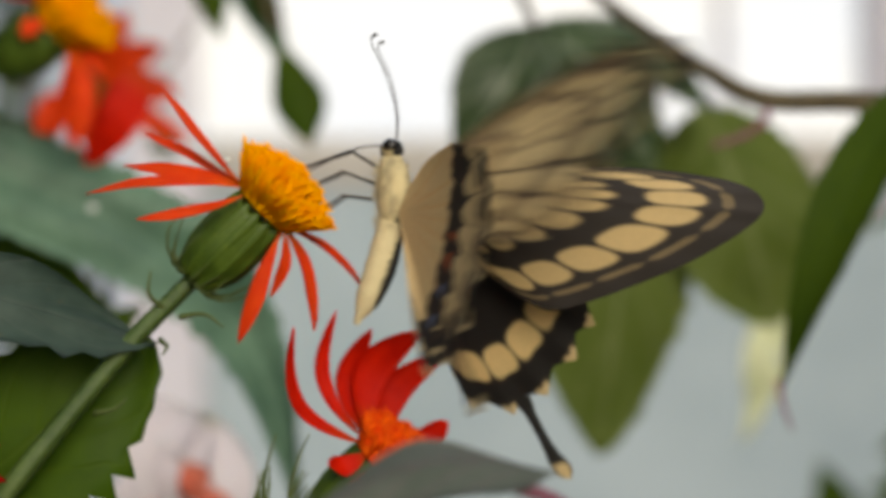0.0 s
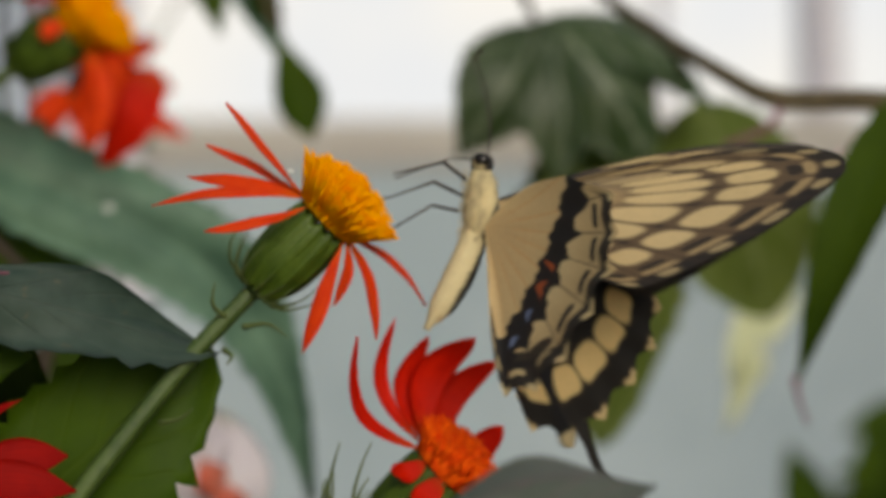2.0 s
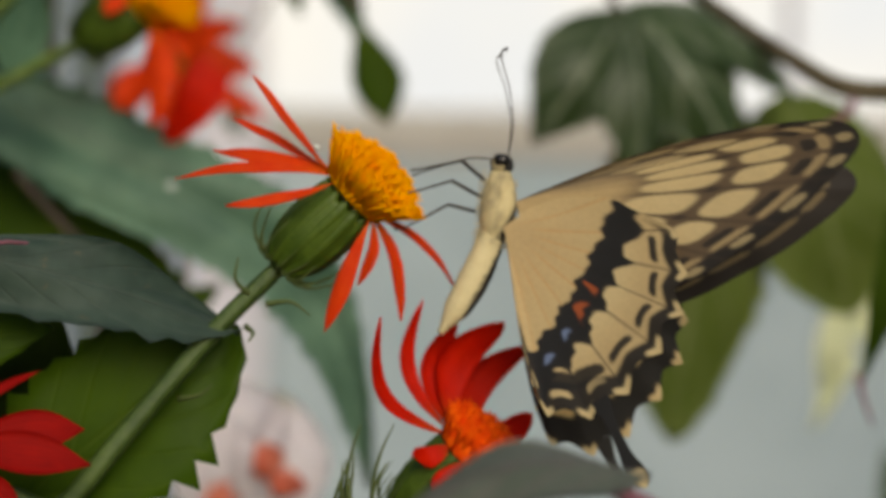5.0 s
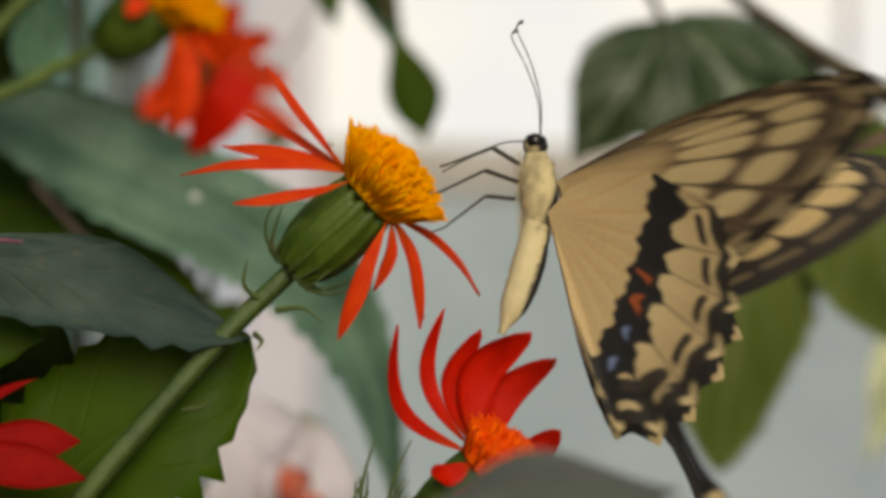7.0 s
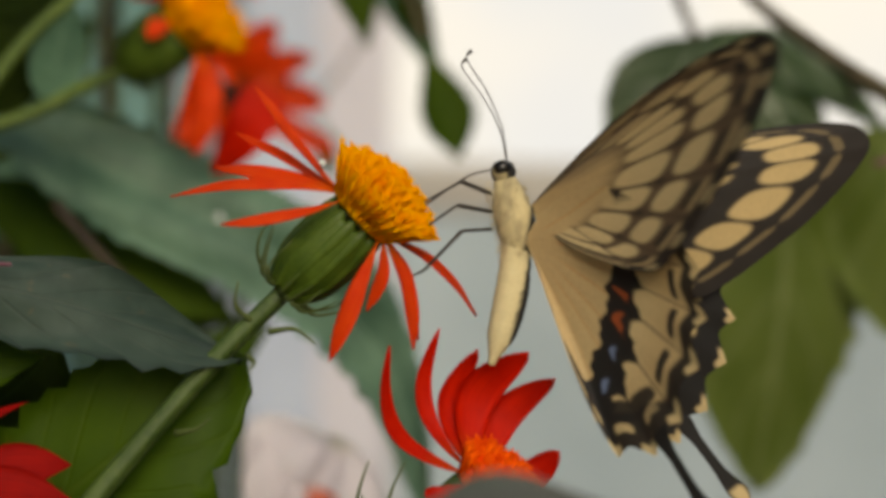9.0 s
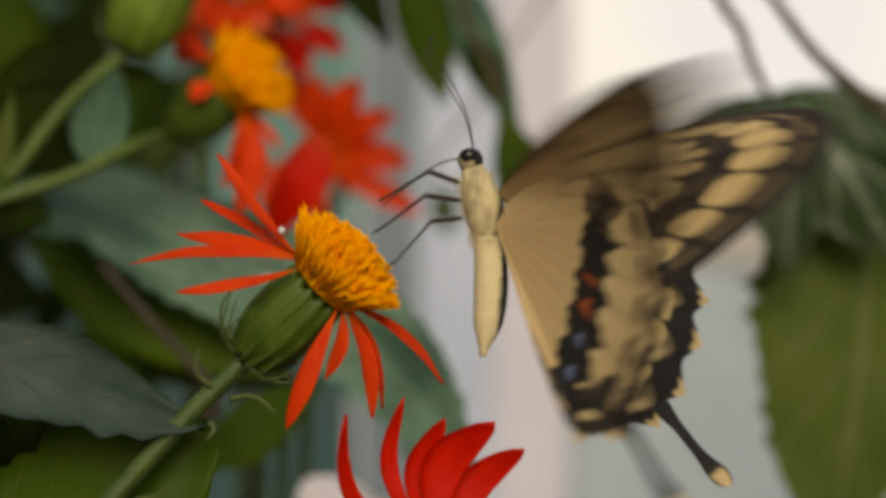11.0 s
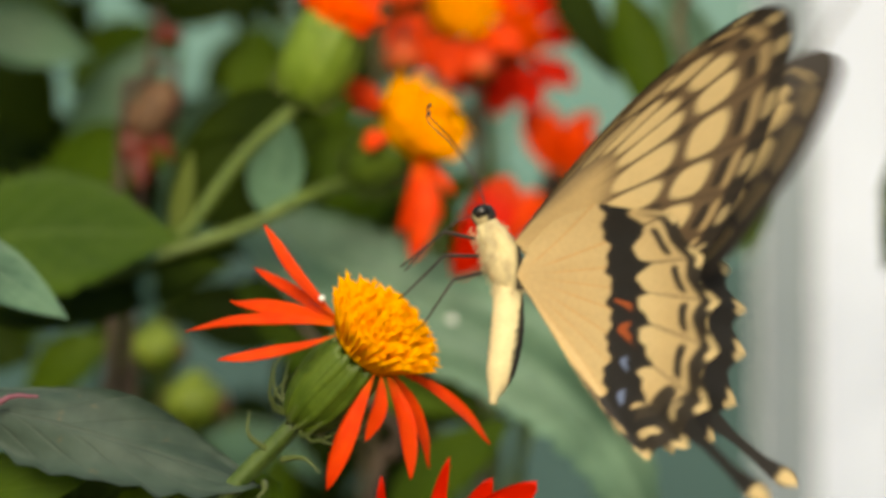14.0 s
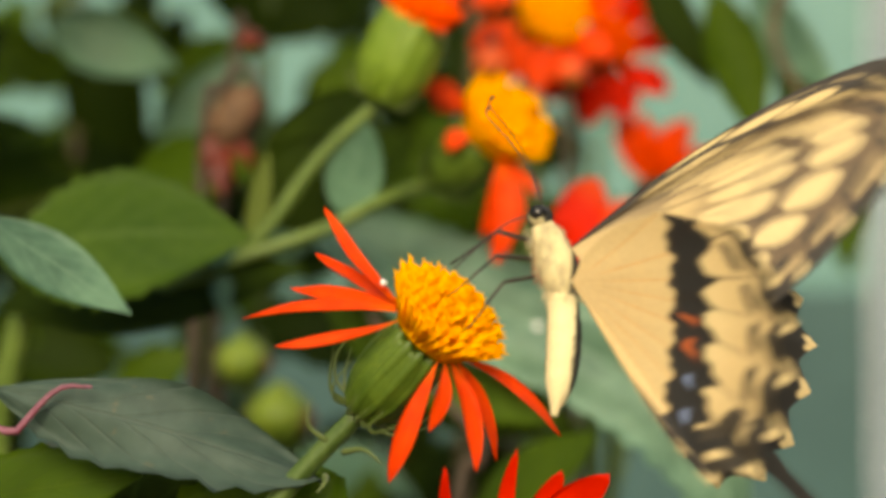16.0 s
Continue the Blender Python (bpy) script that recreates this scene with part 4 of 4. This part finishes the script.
def fore_upper(q, r, c, gap, p):
    cell = abs(2 * c - 1)
    col = blend(UMBER, BLACK, 0.75)
    inner = smooth(0.14, 0.22, q)
    for at_, long, full in ((0.47 - 0.10 * q, 0.165, 1.0), (0.755, 0.092, 0.95), (0.90, 0.016, 0.25)):
        col = blend(col, blend(YELLOW, TAN, 0.45), full * inner * oval(r, cell, at_, long, 0.98))
    return blend(col, YELLOW, (1 - inner) * oval(r, cell, 0.80, 0.09) * smooth(0.08, 0.12, q))


def hind_under(q, r, c, gap, p):
    cell = abs(2 * c - 1)
    line = 1 - smooth(0.05, 0.17, gap)
    round_ = 1 - cell * cell
    # the dark band runs straight across the wing; the cells beyond it are rounded towards it
    over = p.x - (16.0 + 0.17 * p.y - 0.004 * p.y * p.y) + 0.45 * math.sin(p.y * 1.3) + 0.30 * math.sin(p.y * 2.9 + 1.0) + 0.25 * round_
    wide = 7.7 - 2.8 * round_ + 1.3 * (1 - smooth(-20, -8, p.y))
    col = blend(BEIGE_SCALE, CREAM, smooth(0.1, 0.5, r) * 0.3)
    col = blend(col, (0.58, 0.30, 0.09), line * 0.55 * smooth(0.1, 0.3, r))
    tone, mid = BLACK, 0.55 * wide
    spot = math.hypot((over - mid) / 1.9, cell)
    if 0.42 < q < 0.54:
        tone = blend(BLACK, (0.36, 0.075, 0.015), 1 - smooth(0.4, 0.8, spot))
    elif 0.54 <= q < 0.75:
        tone = blend(BLACK, BLUE, 0.9 - 0.9 * smooth(0.25, 0.6, spot))
    elif q >= 0.75:
        tone = blend(BLACK, (0.68, 0.17, 0.03), 1 - smooth(0.4, 0.8, spot))
    beyond = smooth(wide - 0.25, wide + 0.25, over)
    far = blend(CREAM, BEIGE_SCALE, 0.8 * smooth(0.6, 0.84, r))
    col = blend(blend(col, tone, smooth(-0.25, 0.25, over)), far, beyond)
    col = blend(col, UMBER, 0.75 * line * beyond)
    side_ = smooth(0.17, 0.22, q) * (1 - smooth(0.86, 0.9, q))
    low = smooth(0.50, 0.66, q)
    # dark dashes before the margin, a tan line, then the black scalloped edge, which grows wide near the tail
    col = blend(col, BLACK, 0.95 * side_ * oval(r, cell, 0.852 - 0.03 * low, 0.027 + 0.03 * low, 0.80 + 0.4 * low))
    edge = 0.915 - 0.085 * low
    col = blend(col, BLACK, 0.97 * smooth(edge - 0.012, edge + 0.012, r) * side_)
    col = blend(col, blend(CREAM, TAN, 0.3), 0.9 * side_ * low * oval(r, cell, 0.905, 0.026, 0.60))
    return blend(col, CREAM, 0.95 * side_ * oval(r, 1 - cell, 0.99, 0.035, 0.5))


def hind_upper(q, r, c, gap, p):
    cell = abs(2 * c - 1)
    col = blend(BLACK, YELLOW, smooth(0.2, 0.26, r) * (1 - smooth(0.44 - 0.16 * q, 0.48 - 0.16 * q, r)) * smooth(0.1, 0.3, gap))
    col = blend(col, YELLOW, oval(r, cell, 0.775, 0.090, 1.02))
    col = blend(col, CREAM, 0.9 * oval(r, 1 - cell, 0.99, 0.028, 0.4))
    if q > 0.75:
        col = blend(col, RUST, oval(r, cell, 0.60, 0.05, 0.7))
    return col


def wing(name, outline, base, cells, span, under, upper, parent, hinge, flip, scallop=0.0, tail=False, level=0.0):
    """A wing of two scaled faces on one membrane, hinged at its root: the pigment lies in cells between veins."""
    nq, nr, mm = 240, 90, 0.001
    rim = spline([(x, y, 0) for x, y in outline], nq)
    b = Vector((*base, 0))
    q0, q1 = span
    verts, tints, faces = [], [], []
    for layer, paint in ((0, upper), (1, under)):
        for i, o in enumerate(rim):
            q = i / nq
            f = (q - q0) / (q1 - q0) * cells
            c = f - math.floor(f) if 0 <= f <= cells else 0.5
            for j in range(nr + 1):
                r = j / nr
                reach = 1.0
                if scallop and 0 <= f <= cells:
                    reach = 1 + scallop * (abs(2 * c - 1) ** 1.5 - 0.35) * smooth(0.75, 1.0, r)
                p = b + (o - b) * r * reach
                gap = min(c, 1 - c) * (o - b).length * r * 0.16 if 0 <= f <= cells else 9.0
                arch = 1.8 * math.sin(math.pi * min(r, 1.0)) * math.sin(math.pi * q) + 0.05 * math.cos(2 * math.pi * c) * r * (0 <= f <= cells)
                flat = p
                p = Vector((p.x * flip, p.y, arch + level + (0.06 if layer == 0 else -0.06)))
                verts.append(p * mm)
                tints.append((*paint(q, r, c, gap, flat), 1.0))
    w = nr + 1
    for layer in (0, 1):
        k0 = layer * (nq + 1) * w
        for i in range(nq):
            for j in range(nr):
                k = k0 + i * w + j
                faces.append((k, k + 1, k + w + 1, k + w) if j else (k, k + 1, k + w + 1))
    if tail:
        k0 = len(verts)
        line = spline([(24.2, -28, 0), (27.4, -32, 0), (31.4, -37, 0), (35, -40.6, 0)], 16)
        for i, p in enumerate(line):
            s = i / 16
            half = 1.4 - 0.6 * smooth(0, 0.3, s) + 0.7 * smooth(0.5, 0.85, s) - 1.2 * smooth(0.9, 1.0, s)
            for u in (-1, -0.5, 0, 0.5, 1):
                for lay in (0.08, -0.08):
                    verts.append(Vector(((p.x + u * half * 0.8) * flip, p.y + u * half * 0.6, lay * (1 - 0.6 * abs(u)) + level)) * mm)
                    tints.append((*(CREAM if s > 0.78 and abs(u) < 0.6 else BLACK), 1.0))
        for i in range(16):
            for u in range(4):
                for lay in (0, 1):
                    k = k0 + i * 10 + u * 2 + lay
                    faces.append((k, k + 2, k + 12, k + 10))
    me = bpy.data.meshes.new(name)
    me.from_pydata(verts, [], faces)
    me.attributes.new("pigment", "FLOAT_COLOR", "POINT").data.foreach_set("color", np.array(tints, "f").ravel())
    me.materials.append(WING)
    me.polygons.foreach_set("use_smooth", [True] * len(me.polygons))
    ob = new(name, me)
    ob.parent = parent
    ob.location = hinge
    ob["label"] = "cream and black patterned " + name
    return ob


def furry(name, line, radii, paint, parent, material=FUR, sides=28, flat=0.9):
    """A body segment: a tapered tube with its own pigment and a ruffled surface."""
    bm = tube(bmesh.new(), line, radii, sides)
    for v in bm.verts:
        v.co += Vector((noise.noise(v.co * 1500), noise.noise(v.co * 1500 + Vector((7, 0, 0))), noise.noise(v.co * 1500 + Vector((0, 7, 0))))) * 0.00016
    ob = part(name, bm, material, parent)
    me = ob.data
    tint = []
    for v in me.vertices:
        tint.extend((*paint(v.co), 1.0))
    me.attributes.new("pigment", "FLOAT_COLOR", "POINT").data.foreach_set("color", np.array(tint, "f"))
    return ob


def butterfly():
    fly = thing("butterfly", at(80, -2, 80), "large swallowtail butterfly with cream and black wings feeding on a daisy", "butterfly")
    mm = 0.001
    pale, straw = (0.64, 0.53, 0.28), (0.58, 0.48, 0.25)

    def chest(p):
        stripe = smooth(2.6, 3.4, p.z * 1000 - 0.18 * p.y * 1000)
        return blend(blend(pale, (0.36, 0.29, 0.16), smooth(-0.3, 0.6, noise.noise(p * 700))), BLACK, max(stripe, 0.0))

    def tailward(p):
        ring = 0.3 * (0.5 + 0.5 * math.cos(p.y * 1000 * 2.6))
        top = smooth(3.0, 3.2, p.z * 1000 - 0.16 * (p.y * 1000 + 2) - 0.9)
        return blend(blend((0.70, 0.59, 0.33), (0.54, 0.44, 0.22), 0.35 * ring), BLACK, top)

    line = spline([(0, -1.2 * mm, 2.4 * mm), (0, 2.5 * mm, 2.0 * mm), (0, 6 * mm, 1.2 * mm), (0, 9.6 * mm, 0.2 * mm)], 14)
    furry("thorax", line, [1.2 * mm + 1.65 * mm * math.sin(math.pi * (k + 1.8) / 17) for k in range(15)], chest, fly)
    line = spline([(0, 2.6 * mm, 2.0 * mm), (0, -5 * mm, 2.1 * mm), (0, -11 * mm, 1.3 * mm), (0, -17 * mm, -0.2 * mm)], 30)
    belly = furry("abdomen", line, [mm * (1.5 + 0.9 * math.sin(math.pi * min((k + 4) / 34, 1.0))) * (1 - smooth(22, 31, k) * 0.72) * (1 + 0.012 * math.cos(k * 2.1)) for k in range(31)], tailward, fly)
    waist = Vector((0, 1.5 * mm, 1.8 * mm))
    belly.data.transform(Matrix.Translation(-waist))
    belly.location = waist
    line = [Vector((0, (9.2 + 0.42 * k) * mm, (0.2 - 0.05 * k) * mm)) for k in range(8)]
    head = furry("head", line, [1.0 * mm + 0.85 * mm * math.sin(math.pi * (k + 0.5) / 8) for k in range(8)], lambda p: blend(BLACK, pale, smooth(0.7, 1.0, abs(p.x * 1000)) * (p.z < 0.0005) * 0.6), fly)
    for side in (-1, 1):
        bm = bmesh.new()
        bmesh.ops.create_uvsphere(bm, u_segments=20, v_segments=14, radius=1.15 * mm)
        bmesh.ops.scale(bm, vec=(0.8, 1.0, 1.1), verts=bm.verts)
        bmesh.ops.translate(bm, vec=(side * 1.15 * mm, 11.2 * mm, -0.2 * mm), verts=bm.verts)
        part("eye", bm, EYE, head, "glossy dark eye")
        pts = [(side * 0.5 * mm, 12.2 * mm, 0.5 * mm), (side * 2.2 * mm, 17 * mm, -0.5 * mm), (side * 4.6 * mm, 22 * mm, -3.0 * mm), (side * 6.0 * mm, 26 * mm, -5.8 * mm), (side * 6.3 * mm, 27.4 * mm, -5.2 * mm)]
        part("antenna", tube(bmesh.new(), spline(pts, 30), [mm * (0.10 + 0.20 * smooth(24, 29, k) - 0.15 * smooth(29, 30, k)) for k in range(31)], 7), LEG, fly, "thin dark clubbed antenna")
        for k, (y, reach) in enumerate(((7.5, (-11.5, 6.0)), (5.0, (-12.5, 1.5)), (2.5, (-11.0, -3.5)))):
            knee = Vector((side * (2.6 + 0.5 * k) * mm, (y + 0.6 + (reach[1] - y) * 0.45 + 1.8) * mm, reach[0] * 0.52 * mm))
            toe = Vector((side * (1.8 + 0.9 * k) * mm, reach[1] * mm, reach[0] * mm))
            pts = [Vector((side * 1.2 * mm, y * mm, -1.6 * mm)), knee, toe, toe + Vector((0, -0.8 * mm, -1.5 * mm))]
            line = [pts[0].lerp(pts[1], j / 6) for j in range(6)] + [pts[1].lerp(pts[2], j / 7) for j in range(7)] + [pts[2], pts[3]]
            part("leg", tube(bmesh.new(), line, [mm * (0.25 - 0.010 * j) for j in range(len(line))], 6), LEG, fly, "thin dark leg")
    pts = [(0, 11.0 * mm, -1.6 * mm), (0, 10.0 * mm, -5 * mm), (0, 6.5 * mm, -10 * mm), (0, 4.5 * mm, -12.5 * mm)]
    part("proboscis", tube(bmesh.new(), spline(pts, 16), [0.13 * mm] * 17, 6), LEG, fly, "thin dark feeding tube")
    rnd_ = random.Random(5)
    bm = bmesh.new()
    for k in range(420):
        w, y = rnd_.uniform(0, 6.28), rnd_.uniform(-0.5, 9.5) * mm
        mid = Vector((0, y, (2.3 - 0.22 * y / mm) * mm))
        out = Vector((math.cos(w), rnd_.uniform(-0.6, 0.1), math.sin(w))).normalized()
        root = mid + out * 2.35 * mm
        tube(bm, [root, root + out * 0.5 * mm, root + out * 0.9 * mm + Vector((0, -0.5 * mm, 0))], [0.07 * mm, 0.05 * mm, 0.015 * mm], 3)
    tagged(part("thorax_hair", bm, HAIR, fly, "short pale hair"), kind="stuff")
    wings = []
    for side, tag in ((-1, "near"), (1, "far")):
        fore = wing("forewing", FORE, (0, 1), 9, (0.10, 0.86), fore_under, fore_upper, fly, (side * 1.3 * mm, 5.0 * mm, 3.6 * mm), side, level=0.5)
        hind = wing("hindwing", HIND, (0, -1), 8, (0.12, 0.80), hind_under, hind_upper, fly, (side * 1.3 * mm, 2.2 * mm, 3.9 * mm), side, 0.07, True, -0.9)
        wings.append((fore, hind))
    return fly, belly, wings


fly, abdomen, (near_wings, far_wings) = butterfly()


# ---- what moves ----
# seconds, head x y z in millimetres, lean, turn, bend of the abdomen
BODY = [
    (0, 87.0, -2.0, 82.2, 12.1, -15.8, -0.3),
    (0.5, 86.7, -2.0, 83.6, 10.1, -14.3, -1.3),
    (1, 88.0, -2.0, 82.3, 16.9, -17.9, 5.7),
    (1.5, 84.1, -2.0, 83.0, -1.6, -14.3, 10.7),
    (2, 92.3, -2.0, 81.5, 17.4, -12.5, 2.9),
    (2.5, 92.7, -2.0, 78.7, 16.6, -13.8, 1.3),
    (3, 93.1, -2.0, 77.3, 21.2, -12.2, 0.4),
    (5.5, 89.9, -2.0, 78.5, 17.4, -8.3, 1.0),
    (6, 91.5, -2.0, 78.6, 13.9, -9.4, -6.0),
    (6.5, 93.1, -2.0, 82.8, 10.0, -9.8, 4.7),
    (7, 90.9, -2.0, 81.1, 9.2, -8.0, -0.4),
    (7.5, 88.8, -2.0, 85.2, 3.6, -10.3, -5.2),
    (8, 86.4, -2.0, 79.3, 2.4, -6.5, 3.4),
    (10.5, 88.3, -2.0, 86.2, -1.5, -2.8, 3.3),
    (11, 87.4, -2.0, 91.0, -2.1, 0.3, -4.0),
    (11.5, 88.9, -2.0, 85.4, 1.7, 1.2, 0.1),
    (12, 85.2, -2.0, 85.7, -8.8, 1.9, 3.1),
    (12.5, 84.5, -2.0, 83.1, -5.9, 5.3, 9.5),
    (13, 83.9, -2.0, 90.3, -3.0, 5.8, 6.2),
    (13.5, 85.3, -2.0, 92.4, -1.6, 9.6, 1.1),
    (14, 84.4, -2.0, 92.6, -9.0, 9.2, 8.6),
    (14.5, 81.5, -2.0, 90.4, -14.6, 8.9, 7.6),
    (15, 78.9, -2.0, 89.2, -15.4, 10.4, 8.3),
    (15.5, 80.9, -2.0, 95.4, -10.7, 14.3, -0.2),
    (16, 82.9, -2.0, 89.6, -5.1, 12.4, 1.2),
]
# seconds; lift, sweep and twist of the near forewing, near hindwing, far forewing, far hindwing; speeds
BEATS = [
    (0, 44, -4, 2, 28, 21, 4, 92, -24, 1, 85, 0, 20, 20, 5),
    (0.5, 51, -9, 4, 27, 17, 7, 80, -9, 0, 70, 2, 15, 14, 6),
    (1, 35, -4, -1, 26, 30, 5, 85, -21, -3, 74, 5, 33, 22, 6),
    (1.5, 42, -12, -2, 37, 22, 13, 79, -6, 0, 67, 11, 15, 18, 14),
    (2, 57, -8, 23, 35, 17, 13, 84, -9, 0, 78, 2, 8, 6, 5),
    (2.5, 37, 2, -18, 34, 20, 11, 84, -26, -10, 81, 1, 13, 8, 5),
    (3, 54, -9, 19, 35, 15, 15, 86, -8, 0, 82, 4, 8, 4, 5),
    (5.5, 57, -13, 5, 51, 13, 21, 88, -8, 0, 86, 3, 3, 9, 6),
    (6, 44, 0, -23, 41, 17, 14, 83, -25, -2, 77, -1, 10, 20, 6),
    (6.5, 44, -14, -20, 41, 4, 1, 79, -24, -9, 78, -1, 3, 15, 8),
    (7, 54, -12, -14, 52, 6, 6, 86, -21, -4, 79, -1, 1, 8, 6),
    (7.5, 46, -2, -27, 43, 8, 1, 82, -23, -22, 81, -3, -5, 3, 3),
    (8, 46, -5, -33, 43, 3, 0, 73, -21, 0, 72, 2, 0, 18, 10),
    (10.5, 49, -6, -51, 47, 7, 3, 79, -16, -5, 78, -5, -5, 18, 9),
    (11, 44, -13, -39, 42, 1, 5, 73, -21, 3, 72, 2, 0, 17, 8),
    (11.5, 51, -9, -42, 48, 2, 6, 78, -17, 0, 77, -6, -2, 18, 10),
    (12, 49, 3, -49, 46, 8, -2, 78, -22, -20, 77, -8, -4, 10, 5),
    (12.5, 56, -10, 3, 43, 14, 5, 81, -8, 0, 72, 5, 1, 26, 16),
    (13, 82, -15, 6, 53, 9, 7, 91, -10, 0, 90, -1, -1, 9, 8),
    (13.5, 67, -16, -11, 51, 6, 6, 84, -10, 0, 78, -1, 1, 12, 8),
    (14, 64, -4, -19, 50, 7, 8, 90, -11, 2, 78, 4, 1, 5, 12),
    (14.5, 43, 3, -15, 40, 8, 1, 84, -22, -5, 77, 2, 1, 3, 2),
    (15, 62, -11, -9, 50, 11, 6, 88, -8, 0, 86, 5, 0, 13, 9),
    (15.5, 83, -17, 7, 51, 5, -1, 91, -9, 0, 86, 1, 0, 17, 8),
    (16, 79, -13, 7, 51, 6, 1, 90, -9, 0, 88, 1, 0, 17, 8),
]


def body_pose(x, y, z, lean, turn):
    """The butterfly with its head at that place, leaning to its back by lean, turned by turn."""
    c, s = math.cos(radians(turn)), math.sin(radians(turn))
    right, up = Vector((c, s, 0)), Vector((0, 0, 1))
    ahead = right * math.sin(radians(lean)) + up * math.cos(radians(lean))
    back = right * math.cos(radians(lean)) - up * math.sin(radians(lean))
    turned = Matrix((ahead.cross(back), ahead, back)).transposed().to_4x4()
    return Matrix.Translation(at(x, y, z) - ahead * 0.012) @ turned


def wing_pose(ob, flip, lift, sweep, twist):
    return Matrix.Translation(ob.location) @ pose(0, 0, 0, 0, -flip * lift, 0) @ pose(0, 0, 0, 0, 0, flip * sweep) @ pose(0, 0, 0, twist, 0, 0)


def beat_rows():
    """The known poses of the wings, each in its stroke, and a flutter of about seven beats a second between them."""
    rows, step = [], 1 / 30
    for k in range(241):
        now = k / 15
        near = min(BEATS, key=lambda b: abs(b[0] - now))
        if abs(near[0] - now) < 0.05:
            continue
        w = math.sin(6.283 * (7.1 * now + 0.12 * math.sin(1.9 * now)))
        v = math.sin(6.283 * (7.1 * now + 0.12 * math.sin(1.9 * now)) - 0.7)
        rows.append((now, 57 + 26 * w, -8 + 4 * v, 3 * v, 50 + 12 * v, near[5], near[6], 84 + 8 * w, -14 + 7 * v, 0, 80 + 8 * v, near[11], near[12]))
    for t, *p, u, v in BEATS:
        speed = [1.7 * q for q in (u, 0.2 * u, 0, 0.3 * u, 0.08 * u, 0, -v, 0.2 * v, 0, -0.3 * v, 0.08 * v, 0)]
        for way in (-1, 0, 1):
            if 0 <= t + way * step <= 16:
                rows.append((t + way * step, *(a + way * b for a, b in zip(p, speed))))
    return sorted(rows)


def motions():
    walk(fly, [(t, body_pose(*b)) for t, *b, bend in BODY])
    walk(abdomen, [(b[0], Matrix.Translation(abdomen.location) @ pose(0, 0, 0, b[-1], 0, 0)) for b in BODY])
    beats = beat_rows()
    for (fore, hind), flip, n in ((near_wings, -1, 1), (far_wings, 1, 7)):
        walk(fore, [(b[0], wing_pose(fore, flip, *b[n : n + 3])) for b in beats])
        walk(hind, [(b[0], wing_pose(hind, flip, *b[n + 3 : n + 6])) for b in beats])


motions()
